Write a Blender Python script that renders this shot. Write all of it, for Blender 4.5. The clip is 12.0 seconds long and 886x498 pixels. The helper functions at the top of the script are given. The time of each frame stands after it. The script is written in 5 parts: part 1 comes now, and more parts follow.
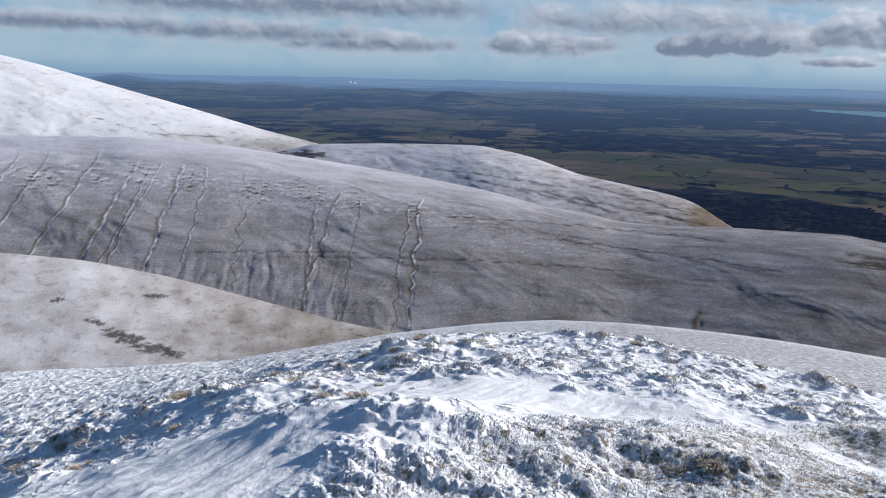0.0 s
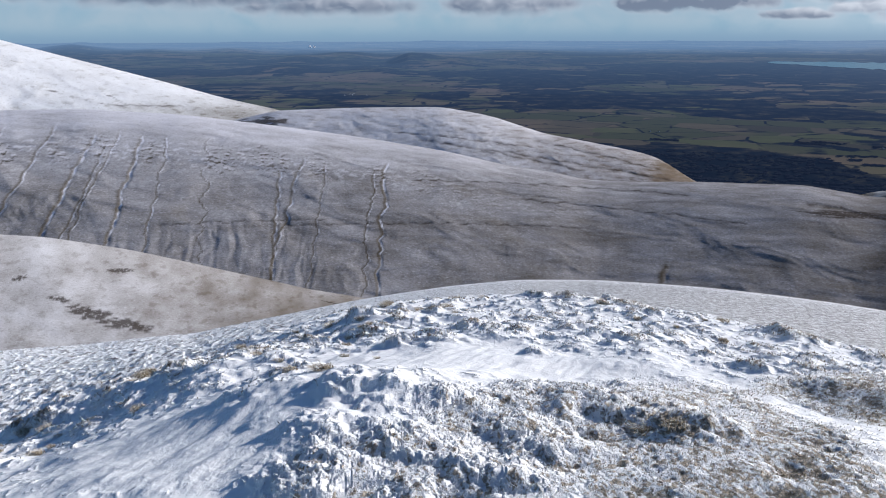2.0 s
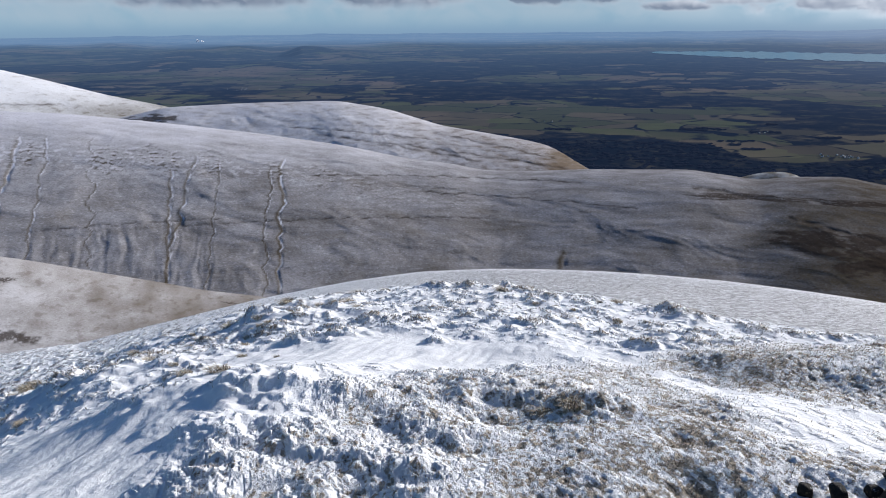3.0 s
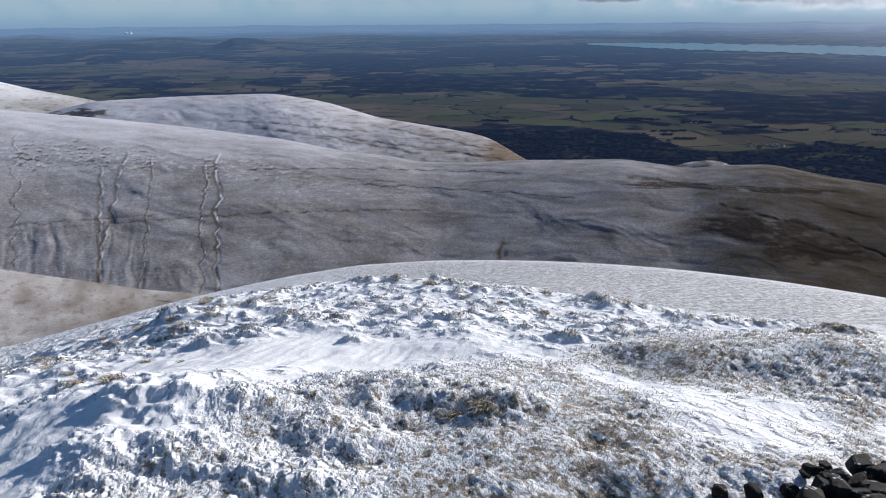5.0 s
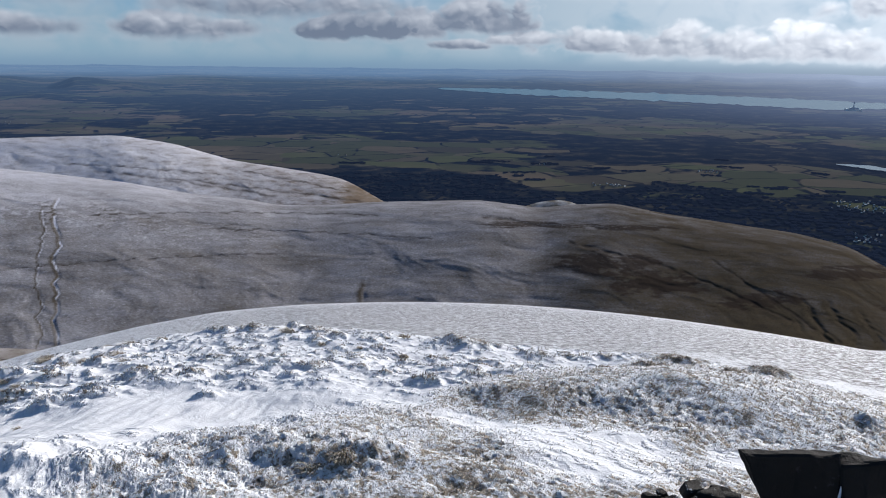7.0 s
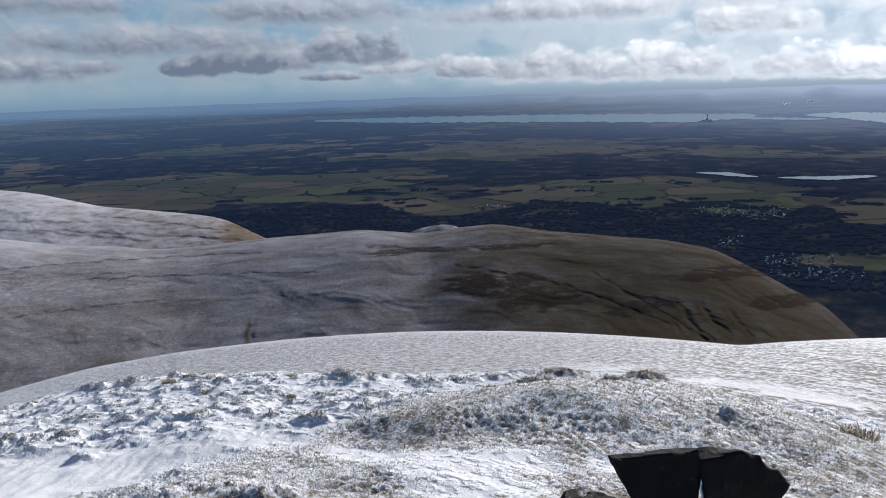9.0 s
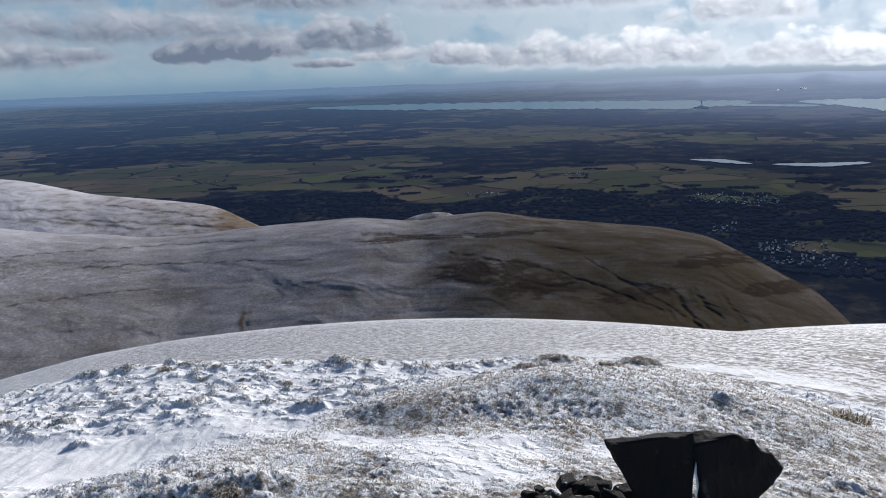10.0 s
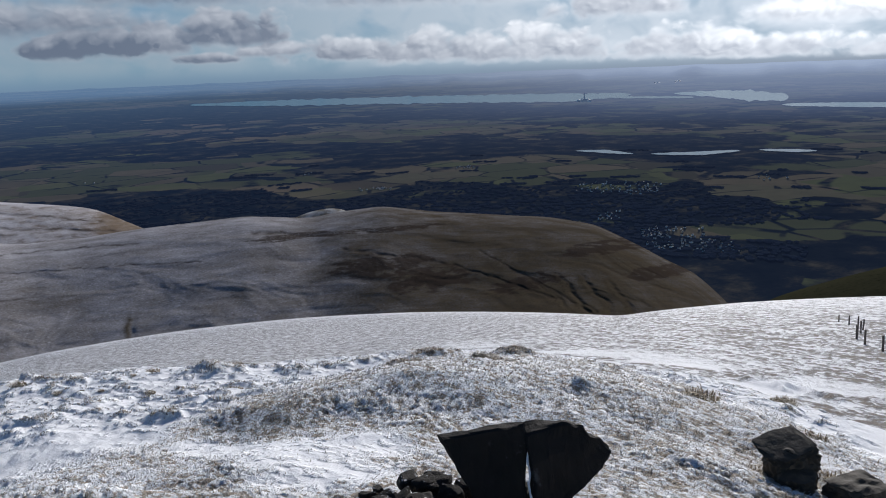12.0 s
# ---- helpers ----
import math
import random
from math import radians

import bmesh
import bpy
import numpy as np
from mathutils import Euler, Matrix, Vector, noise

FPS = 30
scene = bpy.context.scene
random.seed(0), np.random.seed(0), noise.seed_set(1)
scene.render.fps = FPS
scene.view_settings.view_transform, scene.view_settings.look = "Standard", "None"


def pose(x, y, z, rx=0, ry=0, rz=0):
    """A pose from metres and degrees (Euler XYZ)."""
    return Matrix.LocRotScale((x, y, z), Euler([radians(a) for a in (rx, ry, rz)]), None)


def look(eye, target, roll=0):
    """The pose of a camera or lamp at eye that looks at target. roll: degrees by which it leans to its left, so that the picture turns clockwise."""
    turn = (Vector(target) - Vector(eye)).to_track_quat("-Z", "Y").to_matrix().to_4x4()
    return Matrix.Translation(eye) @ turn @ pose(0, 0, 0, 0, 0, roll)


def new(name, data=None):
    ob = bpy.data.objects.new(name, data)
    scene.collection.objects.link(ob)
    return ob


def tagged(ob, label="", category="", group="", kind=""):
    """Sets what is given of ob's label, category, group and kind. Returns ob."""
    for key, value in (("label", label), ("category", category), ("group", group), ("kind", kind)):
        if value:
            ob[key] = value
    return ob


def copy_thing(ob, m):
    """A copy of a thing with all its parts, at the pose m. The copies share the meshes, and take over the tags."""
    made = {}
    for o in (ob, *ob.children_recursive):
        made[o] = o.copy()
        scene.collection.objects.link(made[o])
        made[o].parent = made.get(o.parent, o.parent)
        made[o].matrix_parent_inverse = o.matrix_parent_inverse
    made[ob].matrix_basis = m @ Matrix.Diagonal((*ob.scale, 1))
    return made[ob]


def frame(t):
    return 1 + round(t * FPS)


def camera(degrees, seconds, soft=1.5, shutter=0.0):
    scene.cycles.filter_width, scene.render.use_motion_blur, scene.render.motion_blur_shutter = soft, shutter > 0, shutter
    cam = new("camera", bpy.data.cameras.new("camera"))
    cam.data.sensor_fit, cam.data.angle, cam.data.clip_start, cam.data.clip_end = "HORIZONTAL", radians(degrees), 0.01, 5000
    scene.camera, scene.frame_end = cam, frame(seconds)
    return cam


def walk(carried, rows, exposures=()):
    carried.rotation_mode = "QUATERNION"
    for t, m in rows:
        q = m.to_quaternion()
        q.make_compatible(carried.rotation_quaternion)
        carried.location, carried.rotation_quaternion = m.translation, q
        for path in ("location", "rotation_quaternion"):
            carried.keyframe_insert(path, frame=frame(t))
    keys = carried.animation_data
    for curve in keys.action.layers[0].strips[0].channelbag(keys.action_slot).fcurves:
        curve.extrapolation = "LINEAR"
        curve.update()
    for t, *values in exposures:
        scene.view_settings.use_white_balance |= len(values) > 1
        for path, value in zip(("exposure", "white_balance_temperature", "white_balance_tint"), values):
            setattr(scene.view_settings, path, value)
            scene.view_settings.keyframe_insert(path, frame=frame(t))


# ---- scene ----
cam = camera(58.0, 12.0, soft=1.0)
PATH = [
    (0, -0.002, 0.012, 1.763, 0.02, -12.56, 1.27),
    (0.5, 0.083, 0.088, 1.770, -0.18, -13.18, 0.79),
    (1, 0.054, 0.090, 1.795, -2.01, -13.59, 0.57),
    (1.5, 0.049, 0.067, 1.797, -2.10, -14.94, 0.55),
    (2, 0.049, 0.067, 1.785, -2.38, -15.18, -0.20),
    (2.5, 0.056, 0.064, 1.781, -4.37, -14.91, -1.19),
    (3, 0.087, 0.075, 1.770, -9.66, -15.72, -0.51),
    (3.2, 0.109, 0.102, 1.757, -11.11, -15.98, -0.48),
    (4.8, 0.311, 0.255, 1.716, -12.15, -15.25, -0.58),
    (5, 0.321, 0.291, 1.706, -14.08, -16.31, -0.43),
    (5.5, 0.259, 0.326, 1.709, -21.16, -19.57, 0.71),
    (6, 0.245, 0.330, 1.730, -24.40, -20.02, 0.99),
    (6.5, 0.304, 0.303, 1.751, -23.04, -16.63, 0.74),
    (6.7, 0.313, 0.260, 1.762, -23.98, -13.42, 1.03),
    (8.3, 0.338, 0.161, 1.791, -27.60, -13.93, -1.85),
    (8.5, 0.341, 0.137, 1.817, -29.25, -12.21, -1.51),
    (9, 0.350, 0.120, 1.815, -32.83, -11.36, -1.84),
    (9.5, 0.348, 0.120, 1.823, -33.13, -11.91, -2.26),
    (10, 0.329, 0.110, 1.817, -33.21, -12.27, -1.91),
    (10.5, 0.292, 0.102, 1.822, -33.13, -13.16, -1.37),
    (11, 0.323, 0.147, 1.819, -33.22, -11.55, -1.99),
    (11.5, 0.382, 0.130, 1.790, -37.14, -12.43, -2.20),
    (12, 0.593, 0.001, 1.797, -40.95, -12.91, -2.18),
]
EXPOSURES = [(0.0, 0.15, 6050, 12), (3.2, 0.12, 6050, 12), (6.0, 0.05, 6050, 12), (9.0, -0.12, 6080, 12), (10.8, -0.09, 6060, 12), (12.0, -0.30, 6040, 12)]
walk(cam, [(t, pose(x, y, z, 90 + pitch, 0, yaw) @ pose(0, 0, 0, 0, 0, roll)) for t, x, y, z, yaw, pitch, roll in PATH], EXPOSURES)

EYE = 1.75                                   # eye height over the cairn's foot
SUN_AZ, SUN_EL, SUN_POWER = 60.0, 17.5, 5.45  # degrees to the right of +y, and up
SKY_POWER = 0.07


# ---- small node helpers ----
def put(tree, socket, v):
    if isinstance(v, bpy.types.NodeSocket):
        tree.links.new(v, socket)
    else:
        socket.default_value = v


def math_node(tree, op, a, b=0.0, c=0.0, clamp=False):
    n = tree.nodes.new("ShaderNodeMath")
    n.operation, n.use_clamp = op, clamp
    for i, v in enumerate((a, b, c)):
        put(tree, n.inputs[i], v)
    return n.outputs[0]


def smooth(tree, v, lo, hi):
    n = tree.nodes.new("ShaderNodeMapRange")
    n.interpolation_type = "SMOOTHSTEP"
    for key, val in (("Value", v), ("From Min", lo), ("From Max", hi), ("To Min", 0.0), ("To Max", 1.0)):
        put(tree, n.inputs[key], val)
    return n.outputs[0]


def rgb(c):
    return (*c, 1.0) if not isinstance(c, bpy.types.NodeSocket) else c


def blend(tree, f, a, b, mode="MIX"):
    n = tree.nodes.new("ShaderNodeMix")
    n.data_type, n.blend_type = "RGBA", mode
    put(tree, n.inputs[0], f)
    put(tree, n.inputs[6], rgb(a))
    put(tree, n.inputs[7], rgb(b))
    return n.outputs[2]


def combine(tree, x, y, z=0.0):
    n = tree.nodes.new("ShaderNodeCombineXYZ")
    for i, v in enumerate((x, y, z)):
        put(tree, n.inputs[i], v)
    return n.outputs[0]


def split(tree, v):
    n = tree.nodes.new("ShaderNodeSeparateXYZ")
    put(tree, n.inputs[0], v)
    return n.outputs


def noise_node(tree, vec, scale, detail=4.0, rough=0.55, distort=0.0):
    n = tree.nodes.new("ShaderNodeTexNoise")
    put(tree, n.inputs["Vector"], vec)
    n.inputs["Scale"].default_value, n.inputs["Detail"].default_value = scale, detail
    n.inputs["Roughness"].default_value, n.inputs["Distortion"].default_value = rough, distort
    return n.outputs["Fac"]


def cells(tree, vec, scale, feature="F1", metric="EUCLIDEAN", random_=1.0):
    n = tree.nodes.new("ShaderNodeTexVoronoi")
    n.feature, n.distance = feature, metric
    put(tree, n.inputs["Vector"], vec)
    n.inputs["Scale"].default_value, n.inputs["Randomness"].default_value = scale, random_
    return n


def ramp(tree, f, stops, constant=False):
    n = tree.nodes.new("ShaderNodeValToRGB")
    if constant:
        n.color_ramp.interpolation = "CONSTANT"
    e = n.color_ramp.elements
    while len(e) < len(stops):
        e.new(0.5)
    for el, (p, c) in zip(e, stops):
        el.position, el.color = p, (*c, 1.0)
    put(tree, n.inputs[0], f)
    return n.outputs[0]


def coords(tree, which="Object"):
    return tree.nodes.new("ShaderNodeTexCoord").outputs[which]


def stretch(tree, vec, sx, sy, sz, rz=0.0):
    n = tree.nodes.new("ShaderNodeMapping")
    put(tree, n.inputs["Vector"], vec)
    n.inputs["Scale"].default_value, n.inputs["Rotation"].default_value = (sx, sy, sz), (0, 0, radians(rz))
    return n.outputs[0]


def attribute(tree, name):
    n = tree.nodes.new("ShaderNodeAttribute")
    n.attribute_name = name
    return n.outputs["Fac"]


def bump(tree, h, strength, dist):
    n = tree.nodes.new("ShaderNodeBump")
    n.inputs["Strength"].default_value, n.inputs["Distance"].default_value = strength, dist
    put(tree, n.inputs["Height"], h)
    return n.outputs[0]


def material(name):
    m = bpy.data.materials.new(name)
    m.use_nodes = True
    return m, m.node_tree, m.node_tree.nodes["Principled BSDF"]


def finish(tree, bsdf, colour, rough=0.8, normal=None, specular=0.3):
    put(tree, bsdf.inputs["Base Color"], rgb(colour))
    put(tree, bsdf.inputs["Roughness"], rough)
    bsdf.inputs["Specular IOR Level"].default_value = specular
    if normal is not None:
        put(tree, bsdf.inputs["Normal"], normal)


# ---- sky with broken cloud low over the horizon, and the sun ----
def build_sky():
    world = bpy.data.worlds.new("sky")
    scene.world = world
    world.use_nodes = True
    t = world.node_tree
    back = t.nodes["Background"]
    sky = t.nodes.new("ShaderNodeTexSky")
    sky.sky_type, sky.sun_disc = "NISHITA", False
    sky.sun_elevation, sky.sun_rotation = radians(SUN_EL), radians(SUN_AZ)
    sky.altitude, sky.air_density, sky.dust_density, sky.ozone_density = 700, 1.0, 0.3, 3.0
    d = split(t, coords(t, "Generated"))
    az = math_node(t, "MULTIPLY", math_node(t, "ARCTAN2", d[0], d[1]), 180 / math.pi)
    el = math_node(t, "MULTIPLY", math_node(t, "ARCSINE", d[2]), 180 / math.pi)
    puff = combine(t, math_node(t, "MULTIPLY", az, 0.75), el)
    n1 = noise_node(t, puff, 0.42, 3, 0.5, 0.4)
    n2 = noise_node(t, puff, 0.8, 5, 0.48, 0.3)
    def billows(vec):
        heap = 0.0
        for scale, share in ((0.5, 0.58), (1.2, 0.29), (2.6, 0.13)):
            v = cells(t, vec, scale, "SMOOTH_F1")
            v.inputs["Smoothness"].default_value = 0.45
            heap = math_node(t, "ADD", heap, math_node(t, "MULTIPLY", math_node(t, "SUBTRACT", 1.0, v.outputs["Distance"]), share))
        return heap

    bend = math_node(t, "MULTIPLY", math_node(t, "SUBTRACT", n2, 0.5), 1.1)
    lit0 = billows(combine(t, math_node(t, "ADD", math_node(t, "MULTIPLY", az, 0.75), bend), math_node(t, "ADD", el, bend)))
    lit = billows(combine(t, math_node(t, "ADD", math_node(t, "MULTIPLY_ADD", az, 0.75, 0.16), bend), math_node(t, "ADD", math_node(t, "ADD", el, 0.24), bend)))
    # azimuth, elevation of the base, half width, height, shade (0 white, 1 dark grey), softness (0 heaped, 1 a smooth layer)
    bank = [(-27, 2.05, 12, 1.3, 0.9, 0.9), (-14, 1.75, 9, 1.6, 0.85, 0.8), (-5, 1.25, 6.5, 1.5, 0.8, 0.6), (5.6, 1.25, 4.0, 2.0, 0.6, 0.35), (9.8, 1.5, 3, 1.2, 0.7, 0.7),
            (-10, 3.4, 14, 2.4, 0.85, 0.8), (-33, 4.0, 12, 2.2, 0.8, 1.0), (13.5, 2.7, 9.5, 2.3, 0.55, 0.8), (24, 4.6, 8, 2.0, 0.6, 1.0), (4, 5.2, 10, 1.8, 0.6, 1.0),
            (18.6, 1.35, 4.2, 2.1, 1.0, 0.15), (22.6, 1.55, 2.4, 2.2, 0.35, 0.1), (27.0, 1.9, 3.5, 2.7, 0.8, 0.1), (25.0, 0.75, 2.4, 0.7, 0.7, 0.3), (30.5, 1.1, 3.0, 1.0, 0.35, 0.3),
            (35, 0.65, 4.6, 1.8, 0.55, 0.1), (42, 0.45, 6, 2.2, 0.5, 0.08), (49, 0.3, 6, 2.3, 0.5, 0.08), (56, 0.15, 6, 2.2, 0.45, 0.08), (63, -0.1, 6, 1.7, 0.4, 0.1), (71, -0.2, 7, 1.5, 0.35, 0.1),
            (53.5, 2.9, 5.0, 2.3, 0.5, 0.25), (41, 4.3, 9, 1.8, 0.6, 0.9), (67, 2.0, 6, 1.6, 0.2, 0.4), (76, 3.6, 12, 2.6, 0.3, 0.8), (-52, 3, 14, 2.5, 0.7, 0.9), (58, 4.6, 9, 2.0, 0.4, 0.8)]
    cover, shade = 0.0, 0.0
    wob1 = math_node(t, "ADD", math_node(t, "MULTIPLY", math_node(t, "SUBTRACT", n1, 0.5), 1.5), math_node(t, "MULTIPLY", math_node(t, "SUBTRACT", n2, 0.5), 1.1))
    wob2 = math_node(t, "MULTIPLY", math_node(t, "SUBTRACT", lit0, 0.55), 3.0)
    for a, e, w, h, dark, soft in bank:
        da = math_node(t, "POWER", math_node(t, "ABSOLUTE", math_node(t, "DIVIDE", math_node(t, "SUBTRACT", az, a), w)), 2.2)
        up = math_node(t, "DIVIDE", math_node(t, "SUBTRACT", el, e), h)
        over = math_node(t, "MULTIPLY_ADD", math_node(t, "SUBTRACT", up, 0.25), 1.5, 0.0)
        mass = math_node(t, "SUBTRACT", math_node(t, "SUBTRACT", 1.12, da), math_node(t, "POWER", math_node(t, "ABSOLUTE", over), 2.0))
        mass = math_node(t, "ADD", mass, math_node(t, "ADD", math_node(t, "MULTIPLY", wob1, 1.0 - 0.4 * soft), math_node(t, "MULTIPLY", wob2, 1.0 - 0.8 * soft)))
        flat_base = smooth(t, math_node(t, "ADD", up, math_node(t, "MULTIPLY", math_node(t, "SUBTRACT", n2, 0.5), 0.35)), -0.16 - 0.25 * soft, 0.08 + 0.3 * soft)
        one = math_node(t, "MULTIPLY", smooth(t, mass, -0.35 - 0.5 * soft, 0.45 + 0.7 * soft), flat_base)
        rise = math_node(t, "ADD", up, math_node(t, "MULTIPLY", math_node(t, "SUBTRACT", lit0, 0.55), 1.2 - 0.9 * soft))
        low = math_node(t, "MULTIPLY", math_node(t, "SUBTRACT", 1.0, smooth(t, rise, 0.05, 0.55 + 0.75 * dark)), 0.35 + 0.65 * dark)
        shade = math_node(t, "MAXIMUM", shade, math_node(t, "MULTIPLY", one, low))
        cover = math_node(t, "MAXIMUM", cover, one)
    veil = math_node(t, "MULTIPLY", math_node(t, "MULTIPLY", smooth(t, n1, 0.20, 0.62), 0.82), math_node(t, "MULTIPLY", smooth(t, el, -0.5, 0.9), math_node(t, "SUBTRACT", 1.0, smooth(t, el, 7.0, 13.0))))
    glow = smooth(t, az, 15.0, 75.0)
    side = math_node(t, "MULTIPLY", math_node(t, "SUBTRACT", lit, lit0), 1.15)
    grey = math_node(t, "ADD", math_node(t, "MULTIPLY", shade, 1.02), math_node(t, "ADD", side, 0.12), clamp=True)
    k = 1.0 / SKY_POWER
    white = blend(t, glow, (0.56 * k, 0.585 * k, 0.62 * k), (1.65 * k, 1.65 * k, 1.6 * k))
    dark = blend(t, glow, (0.165 * k, 0.20 * k, 0.265 * k), (0.62 * k, 0.66 * k, 0.72 * k))
    cloud = blend(t, grey, white, dark)
    clear = blend(t, smooth(t, el, 0.5, 6.5), (0.26 * k, 0.40 * k, 0.48 * k), (0.13 * k, 0.335 * k, 0.51 * k))
    clear = blend(t, math_node(t, "MULTIPLY", glow, 0.6), clear, (0.72 * k, 0.82 * k, 0.90 * k))
    clear = blend(t, math_node(t, "SUBTRACT", 1.0, smooth(t, el, -1.2, 0.9)), clear, blend(t, glow, (0.20 * k, 0.30 * k, 0.41 * k), (0.34 * k, 0.38 * k, 0.44 * k)))
    clear = blend(t, smooth(t, el, 8.0, 22.0), clear, blend(t, 1.0, sky.outputs[0], (0.91, 1.0, 1.10), "MULTIPLY"))
    clear = blend(t, veil, clear, blend(t, glow, (0.36 * k, 0.45 * k, 0.505 * k), (1.02 * k, 1.07 * k, 1.1 * k)))
    put(t, back.inputs["Color"], blend(t, math_node(t, "MULTIPLY", cover, 0.93), clear, cloud))
    back.inputs["Strength"].default_value = SKY_POWER


build_sky()
a, e = radians(SUN_AZ), radians(SUN_EL)
toward = Vector((math.sin(a) * math.cos(e), math.cos(a) * math.cos(e), math.sin(e)))
sun = new("sun", bpy.data.lights.new("sun", "SUN"))
sun.data.energy, sun.data.angle, sun.data.color = SUN_POWER, radians(0.6), (1.0, 0.925, 0.82)
sun.matrix_world = look(toward * 100, (0, 0, 0))


# ---- smooth random fields on numpy grids ----
def lattice(ix, iy, seed):
    h = (ix.astype(np.int64) * 374761393 + iy.astype(np.int64) * 668265263 + seed * 1442695041) & 0xFFFFFFFF
    h = ((h ^ (h >> 13)) * 1274126177) & 0xFFFFFFFF
    return ((h ^ (h >> 16)) & 0xFFFFFF) / float(0xFFFFFF)


def field(x, y, seed=0):
    """Gradient noise, about -1 to 1."""
    ix, iy = np.floor(x), np.floor(y)
    fx, fy = x - ix, y - iy
    u, v = fx * fx * fx * (fx * (fx * 6 - 15) + 10), fy * fy * fy * (fy * (fy * 6 - 15) + 10)
    out = 0.0
    for dx, wx in ((0, 1 - u), (1, u)):
        for dy, wy in ((0, 1 - v), (1, v)):
            th = lattice(ix + dx, iy + dy, seed) * 2 * np.pi
            out = out + wx * wy * (np.cos(th) * (fx - dx) + np.sin(th) * (fy - dy))
    return out * 1.5


def fbm(x, y, octaves=4, seed=0, gain=0.5):
    out, amp = 0.0, 1.0
    for o in range(octaves):
        out = out + amp * field(x * 2**o + 17.3 * o, y * 2**o - 9.1 * o, seed + o)
        amp *= gain
    return out


def step(v, lo, hi):
    w = np.clip((v - lo) / (hi - lo), 0, 1)
    return w * w * (3 - 2 * w)


def curve(az, knots):
    """A smooth curve through (azimuth, value) knots."""
    xs, ys = np.array([p[0] for p in knots], float), np.array([p[1] for p in knots], float)
    fine = np.linspace(xs[0], xs[-1], 1200)
    raw = np.interp(fine, xs, ys)
    n = max(3, int(1200 * 1.6 / (xs[-1] - xs[0])) | 1)
    raw = np.convolve(np.pad(raw, n // 2, mode="edge"), np.ones(n) / n, "valid")
    return np.interp(az, fine, raw)


def grid_object(name, x, y, z, mat, closed=False, masks=None, uv=None):
    """One mesh from a grid of places, with float masks and an optional map."""
    rows, cols = x.shape
    idx = np.arange(rows * cols).reshape(rows, cols)
    if closed:
        idx = np.concatenate([idx, idx[:, :1]], 1)
    quads = np.stack([idx[:-1, :-1], idx[:-1, 1:], idx[1:, 1:], idx[1:, :-1]], -1).reshape(-1, 4)
    me = bpy.data.meshes.new(name)
    me.vertices.add(rows * cols)
    me.vertices.foreach_set("co", np.stack([x, y, z], -1).astype(np.float32).ravel())
    me.loops.add(quads.size)
    me.loops.foreach_set("vertex_index", quads.astype(np.int32).ravel())
    me.polygons.add(len(quads))
    me.polygons.foreach_set("loop_start", np.arange(0, quads.size, 4, dtype=np.int32))
    me.polygons.foreach_set("use_smooth", np.ones(len(quads), dtype=bool))
    me.update(calc_edges=True)
    for key, val in (masks or {}).items():
        me.attributes.new(key, "FLOAT", "POINT").data.foreach_set("value", val.astype(np.float32).ravel())
    if uv is not None:
        layer = me.uv_layers.new(name="map")
        flat = np.stack(uv, -1).reshape(-1, 2)[quads.ravel()]
        layer.data.foreach_set("uv", flat.astype(np.float32).ravel())
    me.materials.append(mat)
    return new(name, me)


def part(name, bm, mat, parent=None, label=""):
    me = bpy.data.meshes.new(name)
    bm.to_mesh(me)
    bm.free()
    me.materials.append(mat)
    ob = new(name, me)
    ob.parent = parent
    return tagged(ob, label) if label else ob


def ray(az, el):
    a, e = np.radians(az), np.radians(el)
    return np.sin(a) * np.cos(e), np.cos(a) * np.cos(e), np.sin(e)


# ---- materials ----
def snow_ground_material():
    m, t, b = material("wind_packed_snow_over_frosted_grass")
    co = coords(t)
    grass = attribute(t, "grass")
    fine = noise_node(t, stretch(t, co, 1.0, 0.6, 1.0), 48, 4, 0.7)
    tuft = noise_node(t, stretch(t, co, 1.0, 0.55, 1.0), 13, 4, 0.6)
    broad = noise_node(t, co, 1.6, 3)
    snow = blend(t, broad, (0.82, 0.84, 0.87), (0.88, 0.88, 0.885))
    straw = blend(t, noise_node(t, co, 6, 3), (0.52, 0.455, 0.365), (0.36, 0.305, 0.235))
    # straw greyed on the outer slope: the tufts' blue shade put into its colour
    straw = blend(t, math_node(t, "MULTIPLY", attribute(t, "frosted"), 0.9), straw, (0.25, 0.255, 0.275))
    straw = blend(t, math_node(t, "MULTIPLY", smooth(t, grass, 0.75, 1.0), 0.7), straw, (0.19, 0.15, 0.11))
    straw = blend(t, smooth(t, noise_node(t, stretch(t, co, 1.0, 0.6, 1.0), 62, 3), 0.50, 0.68), straw, (0.13, 0.108, 0.085))
    bare = math_node(t, "ADD", math_node(t, "MULTIPLY", fine, 1.7), math_node(t, "MULTIPLY", tuft, 0.7))
    f = smooth(t, math_node(t, "ADD", math_node(t, "MULTIPLY", grass, 0.95), math_node(t, "SUBTRACT", bare, 1.2)), 0.44, 0.64)
    grain = math_node(t, "ADD", fine, math_node(t, "MULTIPLY", tuft, 1.4))
    grain = math_node(t, "MULTIPLY", grain, math_node(t, "MULTIPLY_ADD", smooth(t, grass, 0.03, 0.4), 0.8, 0.2))
    finish(t, b, blend(t, f, snow, straw), 0.75, bump(t, grain, 0.8, 0.03), 0.06)
    return m


